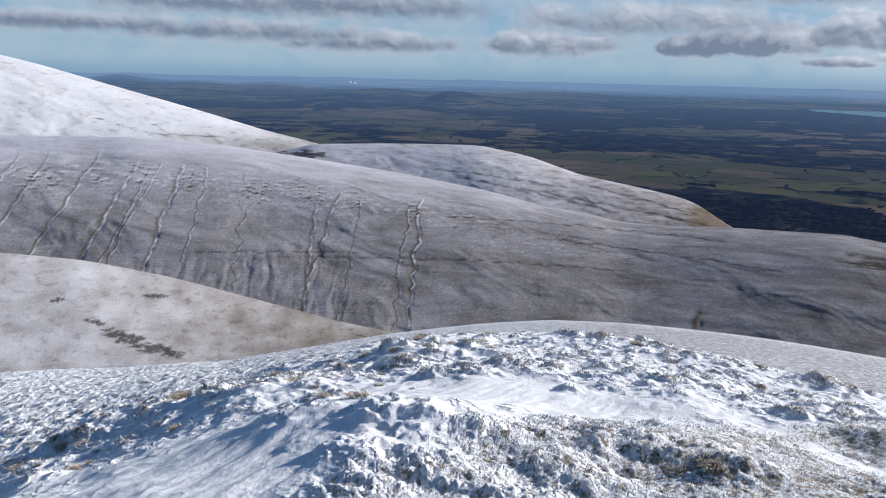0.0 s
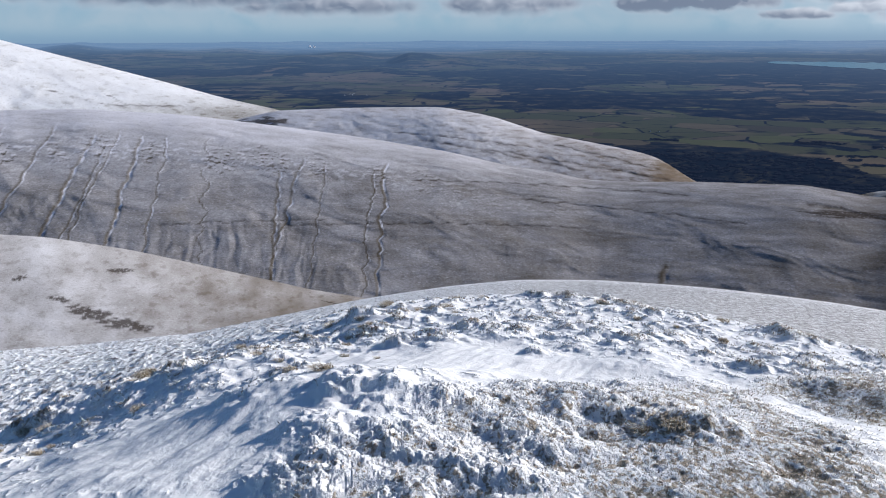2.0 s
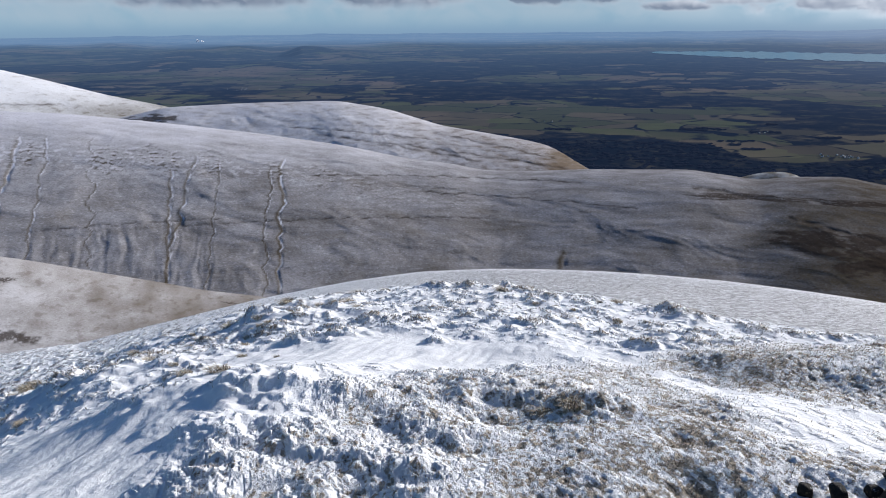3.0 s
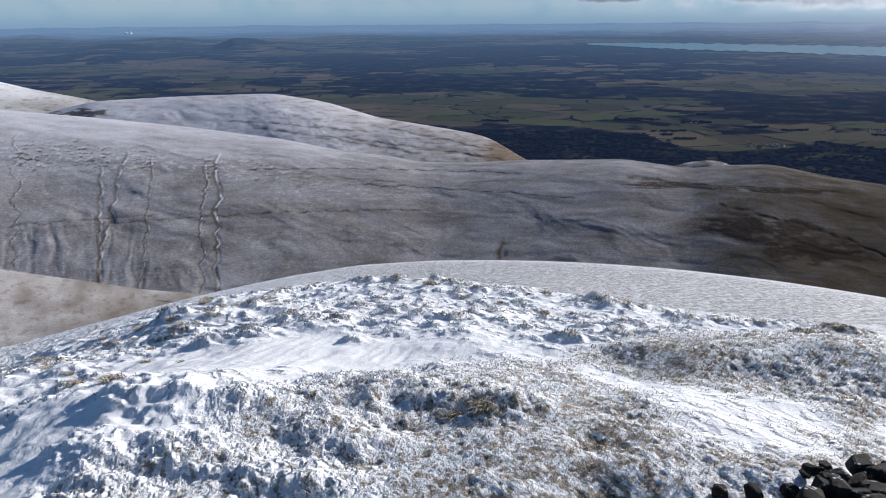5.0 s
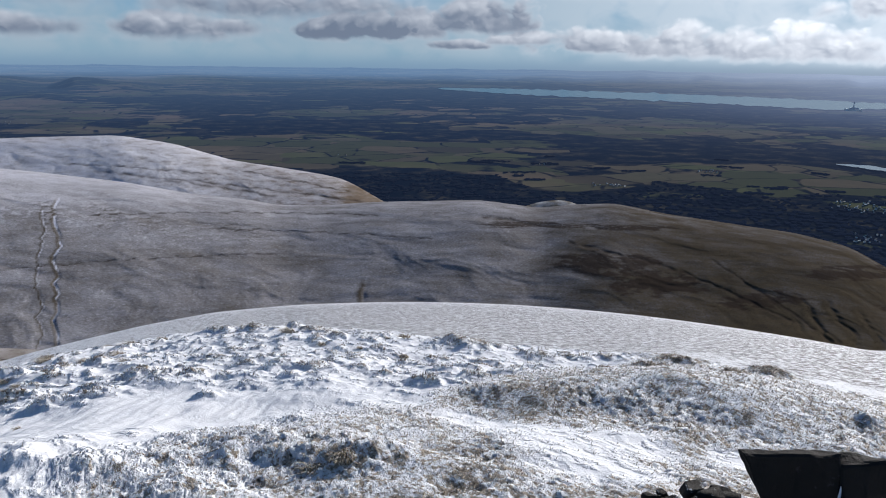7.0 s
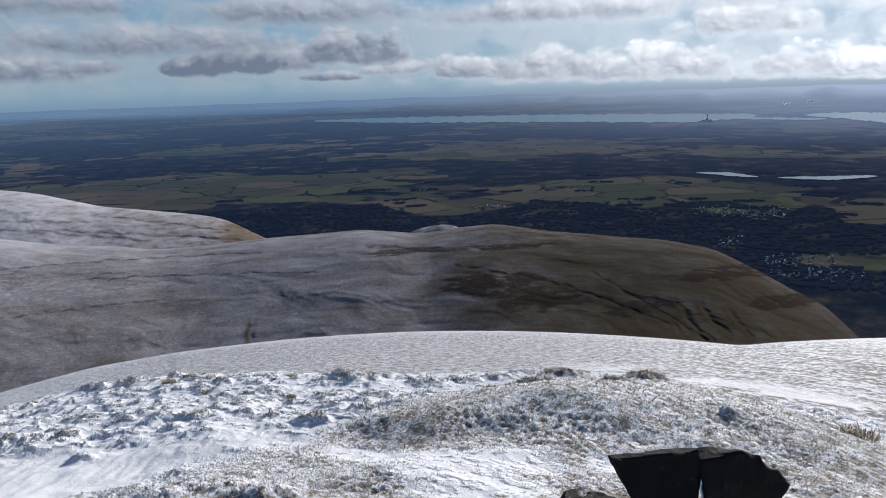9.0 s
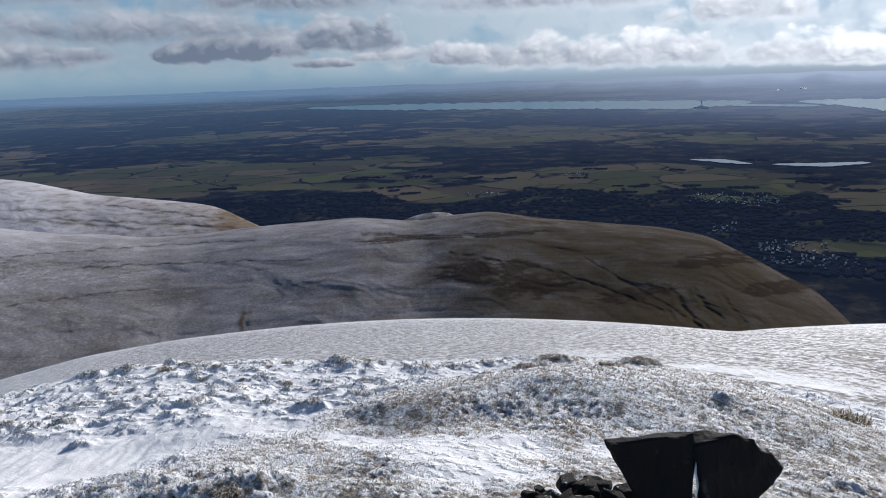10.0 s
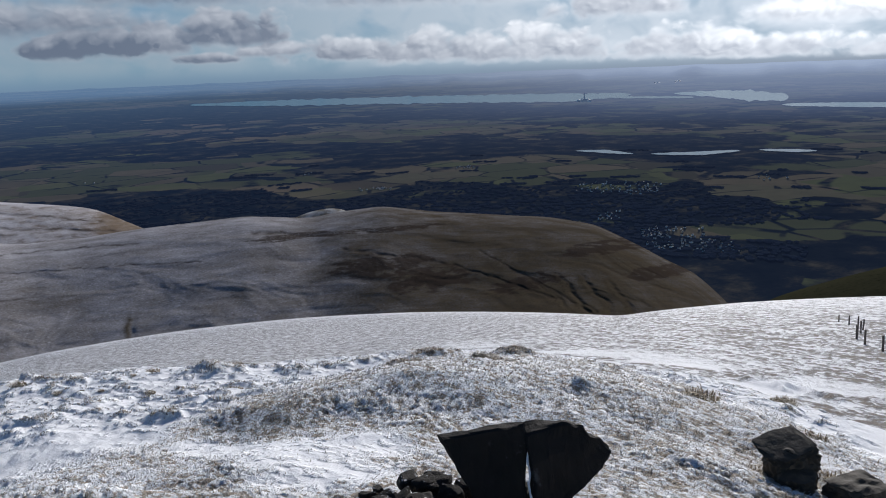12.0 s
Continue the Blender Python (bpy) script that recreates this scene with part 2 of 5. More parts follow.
def hill_material(name, grass_a, grass_b, snow_tint, grain):
    """Rough hill grass under a dusting of snow, which the mask 'snow' sets."""
    m, t, b = material(name)
    co = coords(t)
    snow = attribute(t, "snow")
    n = noise_node(t, co, 1 / grain, 6, 0.65)
    n2 = noise_node(t, co, 1 / (grain * 9), 4, 0.55)
    turf = blend(t, n2, grass_a, grass_b)
    turf = blend(t, smooth(t, n, 0.5, 0.75), turf, tuple(c * 0.55 for c in grass_b))
    spread = math_node(t, "ADD", math_node(t, "MULTIPLY", math_node(t, "SUBTRACT", n, 0.5), 0.42), math_node(t, "MULTIPLY", math_node(t, "SUBTRACT", n2, 0.5), 0.14))
    f = smooth(t, math_node(t, "ADD", snow, spread), -0.05, 1.05)
    # dark mask: heather, tracks and painted shade
    c = blend(t, math_node(t, "MULTIPLY", attribute(t, "peat_shade"), 0.85), blend(t, f, turf, snow_tint), (0.045, 0.034, 0.027))
    speck = smooth(t, noise_node(t, co, 0.9 / grain, 4, 0.75), 0.54, 0.66)
    c = blend(t, math_node(t, "MULTIPLY", speck, 0.3), c, tuple(q * 0.6 for q in grass_b))
    glint = smooth(t, noise_node(t, stretch(t, co, 1, 1, 1.6), 0.7 / grain, 4, 0.75), 0.55, 0.68)
    c = blend(t, math_node(t, "MULTIPLY", math_node(t, "MULTIPLY", glint, 0.4), smooth(t, snow, 0.0, 0.5)), c, snow_tint)
    finish(t, b, c, 0.9, bump(t, n, 0.3, grain * 0.5), 0.0)
    return m


def plain_material(far):
    m, t, b = material("distant_lowland" if far else "farmland")
    co = coords(t, "UV")
    xy = stretch(t, co, 1, 1, 1, 22)
    warp = noise_node(t, co, 0.7, 3)
    field_uv = combine(t, math_node(t, "ADD", split(t, xy)[0], math_node(t, "MULTIPLY", warp, 0.5)), math_node(t, "ADD", split(t, xy)[1], math_node(t, "MULTIPLY", warp, -0.3)))
    patch = cells(t, stretch(t, field_uv, 0.95, 1.1, 1), 3.1, "F1", "CHEBYCHEV", 0.85)
    pick, other = split(t, patch.outputs["Color"])[0], split(t, patch.outputs["Color"])[1]
    land = ramp(t, pick, [(0.0, (0.070, 0.078, 0.040)), (0.2, (0.115, 0.105, 0.066)), (0.36, (0.066, 0.074, 0.038)),
                          (0.48, (0.13, 0.108, 0.07)), (0.60, (0.062, 0.056, 0.040)), (0.72, (0.098, 0.108, 0.048)), (0.90, (0.105, 0.09, 0.06))], True)
    land = blend(t, math_node(t, "MULTIPLY", noise_node(t, co, 9, 4), 0.6), land, (0.048, 0.048, 0.030))
    # tan moor, which also paints in the sunlit gaps between cloud shadows
    sunlit_moor = smooth(t, noise_node(t, co, 0.32, 4, 0.6), 0.47, 0.58)
    land = blend(t, math_node(t, "MULTIPLY", math_node(t, "MULTIPLY", sunlit_moor, 0.7), math_node(t, "SUBTRACT", 1.0, attribute(t, "sunward"))), land, (0.165, 0.122, 0.085))
    edge = cells(t, stretch(t, field_uv, 0.95, 1.1, 1), 3.1, "DISTANCE_TO_EDGE", "EUCLIDEAN", 0.85).outputs["Distance"]
    hedge = math_node(t, "MULTIPLY", math_node(t, "SUBTRACT", 1.0, smooth(t, edge, 0.012, 0.04)), smooth(t, noise_node(t, co, 3, 3), 0.40, 0.55))
    wood = math_node(t, "ADD", attribute(t, "wood"), math_node(t, "MULTIPLY", math_node(t, "SUBTRACT", noise_node(t, co, 2.6, 5, 0.6), 0.5), 0.7))
    wood = math_node(t, "ADD", wood, math_node(t, "MULTIPLY", math_node(t, "SUBTRACT", other, 0.5), 0.5))
    w = smooth(t, wood, 0.45, 0.55)
    # wood colours leaned to blue, with distance haze put into them
    trees = ramp(t, noise_node(t, co, 5, 8, 0.7), [(0.34, (0.004, 0.008, 0.014)), (0.50, (0.010, 0.014, 0.019)), (0.58, (0.030, 0.030, 0.026)), (0.68, (0.075, 0.066, 0.046))])
    c = blend(t, math_node(t, "MAXIMUM", w, hedge), land, trees)
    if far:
        # far haze painted in: the base colour turns dark blue with depth; this part is a plain backdrop of distance
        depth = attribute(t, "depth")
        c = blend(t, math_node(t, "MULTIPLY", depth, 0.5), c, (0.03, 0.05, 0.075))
    # haze painted as a glow that grows with distance, on the near farmland too
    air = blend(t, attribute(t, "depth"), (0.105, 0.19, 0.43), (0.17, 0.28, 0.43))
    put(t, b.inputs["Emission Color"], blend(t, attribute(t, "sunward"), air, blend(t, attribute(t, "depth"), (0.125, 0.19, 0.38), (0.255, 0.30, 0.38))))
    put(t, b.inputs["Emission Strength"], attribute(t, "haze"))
    finish(t, b, c, 0.95, combine(t, 0.0, 0.0, 1.0), 0.0)
    return m


def stone_material():
    m, t, b = material("dark_lichened_stone")
    co = coords(t)
    n = noise_node(t, co, 9, 6, 0.62)
    c = blend(t, n, (0.012, 0.011, 0.010), (0.045, 0.037, 0.029))
    c = blend(t, smooth(t, noise_node(t, co, 23, 4), 0.60, 0.72), c, (0.12, 0.088, 0.05))
    rime = split(t, tex_normal(t))[2]
    f = math_node(t, "MULTIPLY", smooth(t, rime, 0.75, 0.98), smooth(t, noise_node(t, co, 14, 5, 0.7), 0.56, 0.64))
    finish(t, b, blend(t, f, c, (0.78, 0.8, 0.84)), 0.82, bump(t, noise_node(t, co, 38, 6, 0.7), 0.7, 0.015), 0.15)
    return m


def tex_normal(tree):
    return tree.nodes.new("ShaderNodeNewGeometry").outputs["Normal"]


def water_material(name, rough, gloss):
    m, t, b = material(name)
    # level with the lowland, which rises gently away from the hill
    far_ = t.nodes.new("ShaderNodeVectorMath")
    far_.operation = "NORMALIZE"
    put(t, far_.inputs[0], t.nodes.new("ShaderNodeNewGeometry").outputs["Position"])
    p = split(t, far_.outputs[0])
    ripple = math_node(t, "MULTIPLY", math_node(t, "SUBTRACT", noise_node(t, coords(t), 0.05, 3), 0.5), 0.008)
    tip = math_node(t, "MULTIPLY_ADD", p[2], -0.6, -0.098)
    lean = combine(t, math_node(t, "MULTIPLY", p[0], tip), math_node(t, "MULTIPLY_ADD", p[1], tip, ripple), 1.0)
    finish(t, b, (0.10, 0.125, 0.15), rough, lean, gloss)
    return m


def plain_colour(name, a, b_, scale, rough=0.8):
    m, t, b = material(name)
    co = coords(t)
    n = noise_node(t, co, scale, 5, 0.6)
    finish(t, b, blend(t, n, a, b_), rough, bump(t, n, 0.4, 0.3 / scale), 0.2)
    return m


SNOW = snow_ground_material()
HILL_WHITE = hill_material("snowy_hill_turf", (0.20, 0.17, 0.12), (0.12, 0.10, 0.075), (0.84, 0.85, 0.88), 4)
HILL_SPUR = hill_material("frosted_spur_turf", (0.215, 0.182, 0.152), (0.15, 0.13, 0.112), (0.78, 0.775, 0.80), 1.0)
HILL_GREEN = hill_material("olive_hill_turf", (0.042, 0.042, 0.024), (0.027, 0.027, 0.017), (0.7, 0.7, 0.72), 8)
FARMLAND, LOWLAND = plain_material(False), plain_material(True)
STONE, WATER, DULL_WATER = stone_material(), water_material("still_grey_water", 0.02, 0.5), water_material("wind_roughened_water", 0.03, 0.12)
TIMBER = plain_colour("weathered_fence_timber", (0.10, 0.085, 0.07), (0.20, 0.175, 0.15), 25)
WIRE = plain_colour("galvanised_wire", (0.25, 0.25, 0.26), (0.4, 0.4, 0.41), 40, 0.4)
WALLS = plain_colour("pale_rendered_houses", (0.7, 0.69, 0.67), (0.85, 0.84, 0.82), 0.05)
ROOFS = plain_colour("slate_roofs", (0.06, 0.06, 0.07), (0.12, 0.11, 0.11), 0.05)

# ---- the hilltop that the camera stands on ----
SKYLINE = [(-180, -19), (-60, -17.5), (-30.4, -19.25), (-23.5, -19.9), (-15.9, -20.15), (-9.8, -19.5), (-3.4, -18.6), (3, -17.8), (8, -17.3),
           (14, -17.1), (22, -17.05), (30, -17.1), (38, -17.25), (46, -17.45), (54, -17.65), (56, -17.3), (62, -16.4), (71, -15.2), (90, -13.5), (180, -19)]
BROW = [(-180, -24), (-40, -27.5), (-31, -25.2), (-25.7, -24.3), (-20, -22.7), (-14, -21.3), (-7.7, -20), (-3.4, -19.2), (3, -18.5), (9, -18.2), (15, -18.3), (21, -18.7),
        (28, -19.4), (36, -19.7), (42, -19.3), (46, -19.4), (54, -19.9), (62, -20.5), (69, -21.7), (90, -24), (180, -24)]
BROW_R = [(-180, 8), (-40, 8.0), (-31, 8.6), (-20, 9.6), (-10, 10.6), (0, 11.5), (10, 12), (27, 10), (46, 10.4), (60, 9.5), (70, 9), (180, 8)]
rng = np.random.default_rng(7)


def base_height(az, r):
    """Height of the hilltop by azimuth and distance, without its small relief."""
    ts, tb, rb = np.tan(np.radians(curve(az, SKYLINE))), np.tan(np.radians(curve(az, BROW))), curve(az, BROW_R)
    zb = rb * tb                                   # the brow, under eye height
    foot = -EYE + 0.02
    s = (zb - foot) / (rb - 3.2)
    near = foot + s * (np.sqrt((r - 3.2) ** 2 + 0.35) + (r - 3.2)) / 2
    rs = 70 + 40 * step(az, -20, 10) + 90 * step(az, 54, 66)
    t0 = np.tan(np.radians(curve(az, BROW) - 1.3))
    k = (ts - t0) / np.log(1.3 * rb / rs) ** 2
    lg = np.log(r / rs)
    outer = r * (ts - np.where(lg < 0, k, 0.12) * lg * lg)
    w = step(r, rb * 1.0, rb * 1.45)
    return EYE + near * (1 - w) + outer * w, w


# tussocks that stand out singly: azimuth, distance, height, half width
LEFT_BROW = [(-27.7, 7.9, 0.12, 0.12), (-25.7, 7.5, 0.16, 0.14), (-22.7, 8.6, 0.17, 0.17), (-19.5, 8.8, 0.15, 0.19), (-17.0, 8.2, 0.22, 0.20), (-14.2, 7.6, 0.17, 0.16),
             (-12.3, 8.2, 0.13, 0.20), (-10.8, 7.2, 0.12, 0.15), (-7.5, 8.4, 0.12, 0.13), (-3.9, 9.0, 0.24, 0.13), (-3.2, 7.6, 0.11, 0.13), (-0.7, 9.9, 0.12, 0.13)]
BELT = [(-0.2, 9.3, 0.14, 0.17), (-0.6, 6.6, 0.14, 0.14), (2.4, 6.7, 0.15, 0.13), (4.5, 7.7, 0.13, 0.13), (6.2, 7.4, 0.11, 0.12), (8.3, 7.2, 0.11, 0.12), (9.5, 11.5, 0.15, 0.17), (12.0, 11.4, 0.12, 0.2),
        (14.7, 11.3, 0.18, 0.1), (16.3, 10.6, 0.12, 0.2), (18.1, 9.8, 0.13, 0.17), (20.4, 10.2, 0.1, 0.12), (21.7, 10.3, 0.1, 0.12), (13.0, 8.0, 0.09, 0.13), (16.8, 7.1, 0.12, 0.14),
        (12.2, 6.6, 0.08, 0.1), (22.1, 6.8, 0.08, 0.13), (9.7, 6.2, 0.08, 0.1), (1.7, 8.7, 0.13, 0.11), (-2.9, 7.9, 0.11, 0.16)]
RIGHT_BROW = [(27.0, 9.5, 0.15, 0.36), (25.8, 8.1, 0.09, 0.14), (30.2, 9.6, 0.07, 0.1), (32.7, 9.3, 0.14, 0.22), (35.4, 9.7, 0.11, 0.19), (37.7, 9.8, 0.12, 0.17), (24.9, 6.4, 0.10, 0.14), (26.3, 7.2, 0.08, 0.13),
              (28.0, 7.5, 0.08, 0.16), (28.8, 6.8, 0.1, 0.18), (31.0, 6.9, 0.07, 0.11), (18.8, 5.2, 0.05, 0.08), (16.2, 5.2, 0.05, 0.07), (37.4, 8.8, 0.08, 0.13), (38.8, 8.8, 0.06, 0.11)]
EAST_BROW = [(40.5, 9.0, 0.15, 0.18), (42.6, 10.0, 0.16, 0.32), (46.5, 9.4, 0.12, 0.22), (48.2, 10.2, 0.12, 0.26), (53.6, 9.8, 0.07, 0.13), (55.8, 9.1, 0.06, 0.14), (59.6, 9.3, 0.08, 0.12), (69.3, 7.8, 0.08, 0.16),
             (54.4, 6.4, 0.07, 0.08), (70.3, 8.8, 0.07, 0.15), (65.8, 16.5, 0.26, 0.5), (67.7, 16.8, 0.2, 0.42), (68.4, 14.0, 0.12, 0.25), (62.0, 13.5, 0.1, 0.3), (70.5, 12.0, 0.12, 0.3)]
BUMPS = LEFT_BROW + BELT + RIGHT_BROW + EAST_BROW


def sow_tussocks(count, az0, az1, r0, r1, big):
    """Small tussocks strewn over a stretch of the hilltop, none on the packed snow."""
    for _ in range(count):
        a_, r_ = rng.uniform(az0, az1), math.sqrt(rng.uniform(r0 * r0, r1 * r1))
        if rng.random() < 1.25 * math.exp(-(((a_ - 6) / 13) ** 2) - ((r_ - 5.9) / 0.75) ** 2) or r_ > float(curve(np.array([a_]), BROW_R)[0]) * 1.02:
            continue
        k = rng.random() ** 1.5
        BUMPS.append((a_, r_, (0.016 + 0.055 * k) * big, (0.055 + 0.12 * k) * big))


sow_tussocks(520, -12, 24, 6.2, 11.8, 1.0)
sow_tussocks(190, -36, -8, 5.4, 9.4, 1.15)
sow_tussocks(45, 22, 42, 6.9, 9.8, 0.8)
sow_tussocks(34, 42, 60, 8.4, 10.4, 0.9)
sow_tussocks(60, -12, 12, 2.7, 4.6, 0.75)
sow_tussocks(26, 56, 78, 6.5, 10.0, 1.0)
# banks with a steep shaded side: azimuth, distance, height, half width
STEPS = [(-4.2, 4.35, 0.21, 0.24), (-11.5, 4.7, 0.15, 0.24), (-6.5, 3.75, 0.14, 0.2), (0.1, 3.5, 0.12, 0.18), (-8.7, 3.15, 0.17, 0.2), (1.0, 2.95, 0.11, 0.17), (13.5, 4.45, 0.17, 0.34), (17.8, 4.4, 0.13, 0.26), (21.6, 4.05, 0.16, 0.2), (7.9, 3.8, 0.10, 0.17), (10, 4.75, 0.09, 0.22),
         (-13.6, 7.0, 0.19, 0.18), (-20.4, 7.07, 0.17, 0.18), (-9.9, 6.34, 0.12, 0.16), (-7.5, 5.7, 0.10, 0.12), (4.0, 4.2, 0.09, 0.16), (-16.0, 5.9, 0.12, 0.25), (11, 3.55, 0.10, 0.16), (5.5, 3.1, 0.10, 0.18)]
# hollows, two with brown earth, the rest with shade put in as grass colour: azimuth, distance, depth, half width
PITS = [(13.9, 3.9, 0.09, 0.2), (28.3, 3.5, 0.06, 0.08), (30.0, 3.53, 0.05, 0.08), (3.6, 3.8, 0.06, 0.11), (10.3, 3.35, 0.06, 0.11), (4.8, 2.92, 0.09, 0.14), (29.8, 3.06, 0.06, 0.09), (33.1, 2.99, 0.05, 0.13), (47.2, 9.2, 0.10, 0.2)]
# snow blown into the rimed grass: azimuth, distance, half width
SWEPT = [(27.5, 5.35, 0.22), (29.5, 5.15, 0.24), (31.5, 4.95, 0.28), (34, 4.8, 0.4), (36, 4.4, 0.4), (38.5, 4.1, 0.4), (40, 4.8, 0.35), (48, 5.0, 0.3)]
# broad low banks under the rimed grass
BANKS = [(31, 3.9, 0.08, 0.8), (44, 6.6, 0.24, 1.3), (60, 6.8, 0.16, 1.2), (-9, 4.7, 0.14, 0.9), (-16, 6.6, 0.18, 0.8), (-25, 8.2, 0.2, 0.7), (-3, 8.6, 0.14, 0.7), (31.5, 6.2, 0.05, 0.6), (35.5, 5.9, 0.07, 0.6)]
GRASS_EDGE = [(-40, 2.3), (-20, 2.4), (-10, 3.0), (-5, 3.4), (0, 3.8), (6, 4.6), (10, 5.1), (20, 5.5), (26, 5.9), (31, 6.9), (35, 8.0), (42, 10.4), (55, 10.4), (60, 8.8), (64, 7.4), (72, 6.9), (90, 6.5)]
SUN_X, SUN_Y = math.sin(radians(SUN_AZ)), math.cos(radians(SUN_AZ))


def heap_up(out, az, r, x, y, items, steep, seed):
    """Raises ragged mounds with a steep side away from the sun; returns how much each spot is mound, 0 to 1."""
    share = np.zeros_like(out)
    for a_, r_, h_, rad in items:
        bx, by = r_ * math.sin(radians(a_)), r_ * math.cos(radians(a_))
        reach = rad * 3.6
        da = math.degrees(reach / r_)
        c0, c1 = np.searchsorted(az[0], a_ - da), np.searchsorted(az[0], a_ + da)
        q0, q1 = np.searchsorted(r[:, 0], r_ - reach), np.searchsorted(r[:, 0], r_ + reach)
        if c1 <= c0 or q1 <= q0:
            continue
        px, py = x[q0:q1, c0:c1] - bx, y[q0:q1, c0:c1] - by
        k = 1.5 / rad
        warp_a, warp_b = field(px * k + a_, py * k + r_, seed), field(px * k - r_, py * k + a_, seed + 1)
        fine = field(px * 3.2 * k + a_, py * 3.2 * k, seed + 2)
        turn = 0.5 + 0.6 * math.sin(a_ * 7.1 + r_ * 13.3)
        cs, sn = math.cos(turn), math.sin(turn)
        pu, pv = (px * cs + py * sn) / rad + 0.5 * warp_a + 0.12 * fine, (-px * sn + py * cs) / (1.2 * rad) + 0.5 * warp_b
        d2 = np.where(pu < 0, (pu / 0.85) ** 2, (pu / 1.75) ** 2) + (pv / 0.95) ** 2
        one = np.exp(-(d2**steep)) * (1 + 0.22 * fine)
        part_ = out[q0:q1, c0:c1]
        out[q0:q1, c0:c1] = np.where(abs(h_) * one > np.abs(part_), h_ * one, part_)
        share[q0:q1, c0:c1] = np.maximum(share[q0:q1, c0:c1], one)
    return share


def relief(az, r, x, y, w):
    """Tussocks, drifts and scour marks; and how bare of snow the ground is."""
    inside = 1 - w
    ragged = fbm(x * 7.5, y * 6.0, 4, 11, 0.6)
    edge_ = 0.45 * fbm(x * 1.1, y * 1.1, 3, 52) + 0.14 * ragged
    zone = 1 - step(r - curve(az, GRASS_EDGE) + edge_, -0.35, 0.3)
    calm = np.maximum(np.exp(-(((az - 6) / 13) ** 2) - ((r - 5.85) / 0.75) ** 2), 0.9 * np.exp(-(((az + 16) / 11) ** 2) - ((r - 4.2) / 1.0) ** 2))
    swept = np.zeros_like(r)
    for a_, r_, rad in SWEPT:
        swept = np.maximum(swept, np.exp(-((x - r_ * math.sin(radians(a_))) ** 2 + (y - r_ * math.cos(radians(a_))) ** 2) / rad**2))
    rimed = zone + 0.0
    zone = np.clip(zone - 0.9 * step(swept + 0.25 * ragged, 0.25, 0.7), 0, 1)
    u, v = x * SUN_X + y * SUN_Y, -x * SUN_Y + y * SUN_X
    dz = (0.05 * fbm(x * 0.5, y * 0.5, 3, 3) + 0.03 * (1 - calm) * fbm(u * 1.6, v * 1.1, 3, 4)) * inside
    for a_, r_, h_, rad in BANKS:
        px, py = x - r_ * math.sin(radians(a_)), y - r_ * math.cos(radians(a_))
        pu, pv = px * SUN_X + py * SUN_Y, -px * SUN_Y + py * SUN_X
        d2 = (pu / np.where(pu < 0, rad * 0.72, rad * 1.3)) ** 2 + (pv / rad) ** 2
        dz = dz + h_ * np.exp(-d2) * inside
    steps, knolls, pits = np.zeros_like(r), np.zeros_like(r), np.zeros_like(r)
    on_step = heap_up(steps, az, r, x, y, STEPS, 1.1, 150)
    on_knoll = heap_up(knolls, az, r, x, y, BUMPS, 1.05, 160)
    in_pit = heap_up(pits, az, r, x, y, PITS, 1.2, 170)
    dz = dz + 0.4 * steps + 0.66 * knolls - 0.45 * pits
    tops = np.maximum(0.4 * on_step, on_knoll * step(knolls, 0.03, 0.09))
    patchy = 0.5 + 0.35 * fbm(x * 0.8, y * 0.6, 3, 50) + 0.30 * fbm(x * 2.6, y * 1.6, 3, 51)
    # hollows are darkened with grass colour, mostly for their shade
    grassy = zone * np.clip(0.40 + 0.28 * patchy, 0.25, 0.72) * (0.72 + 0.28 * step(az + 6 * edge_, 12, 24)) + step(tops + 0.35 * ragged, 0.40, 0.95) * 0.36 + 0.30 * step(in_pit, 0.4, 0.95) * (0.3 + 0.7 * step(az, 24, 28))
    grassy = grassy + (1 - zone) * (0.05 + 0.20 * step(ragged, 0.05, 0.6) * (1 - calm))
    # small hummocks of snowed-over tussock grass all along the brow
    belt = inside * (1 - calm) * (1 - 0.85 * rimed) * (0.45 + 0.55 * step(r, 5.6, 7.0))
    hum = np.clip(fbm(x * 3.1 + 0.5 * field(x * 1.3, y * 1.3, 24), y * 3.4, 4, 25, 0.55) + 0.1, 0, 1.2)
    dz = dz + belt * (0.032 * hum + 0.009 * ragged)
    grassy = grassy + belt * 0.30 * step(hum + 0.3 * ragged, 0.35, 0.9)
    form = dz + 0.0
    # combed, rimed turf: clods drawn out along the wind
    clod = fbm(x * 12 + 1.2 * field(x * 2, y * 2, 23), y * 6.0, 3, 21, 0.7)
    knot = fbm(x * 27, y * 14, 2, 33, 0.9)
    strength = np.clip(0.8 + 0.8 * fbm(x * 1.5, y * 0.9, 2, 22), 0.3, 1.5) * (0.45 + 0.55 * step(r, 2.6, 5.0))
    turf = np.clip(zone + 0.6 * tops + 0.5 * step(hum, 0.2, 0.7) * belt + 0.06, 0, 1) * (1 - 0.75 * calm)
    dz = dz + inside * turf * strength * (0.007 * clod * (0.7 + 0.6 * step(az, 20, 28)) + 0.014 * knot)
    grassy = np.clip(grassy - turf * (0.20 * clod + 0.24 * knot), 0, 1) * (1 - 0.85 * calm)
    # ripples in the packed snow, across the wind
    rip = fbm((x * 0.9 - y * 0.45) * 6.5, (x * 0.45 + y * 0.9) * 1.9, 3, 40)
    dz = dz + (1 - turf) * inside * 0.011 * rip
    # low tufts on the slope beyond the brow, dense on its shoulder
    tuft = fbm(x * 1.9, y * 3.0, 3, 61, 0.6)
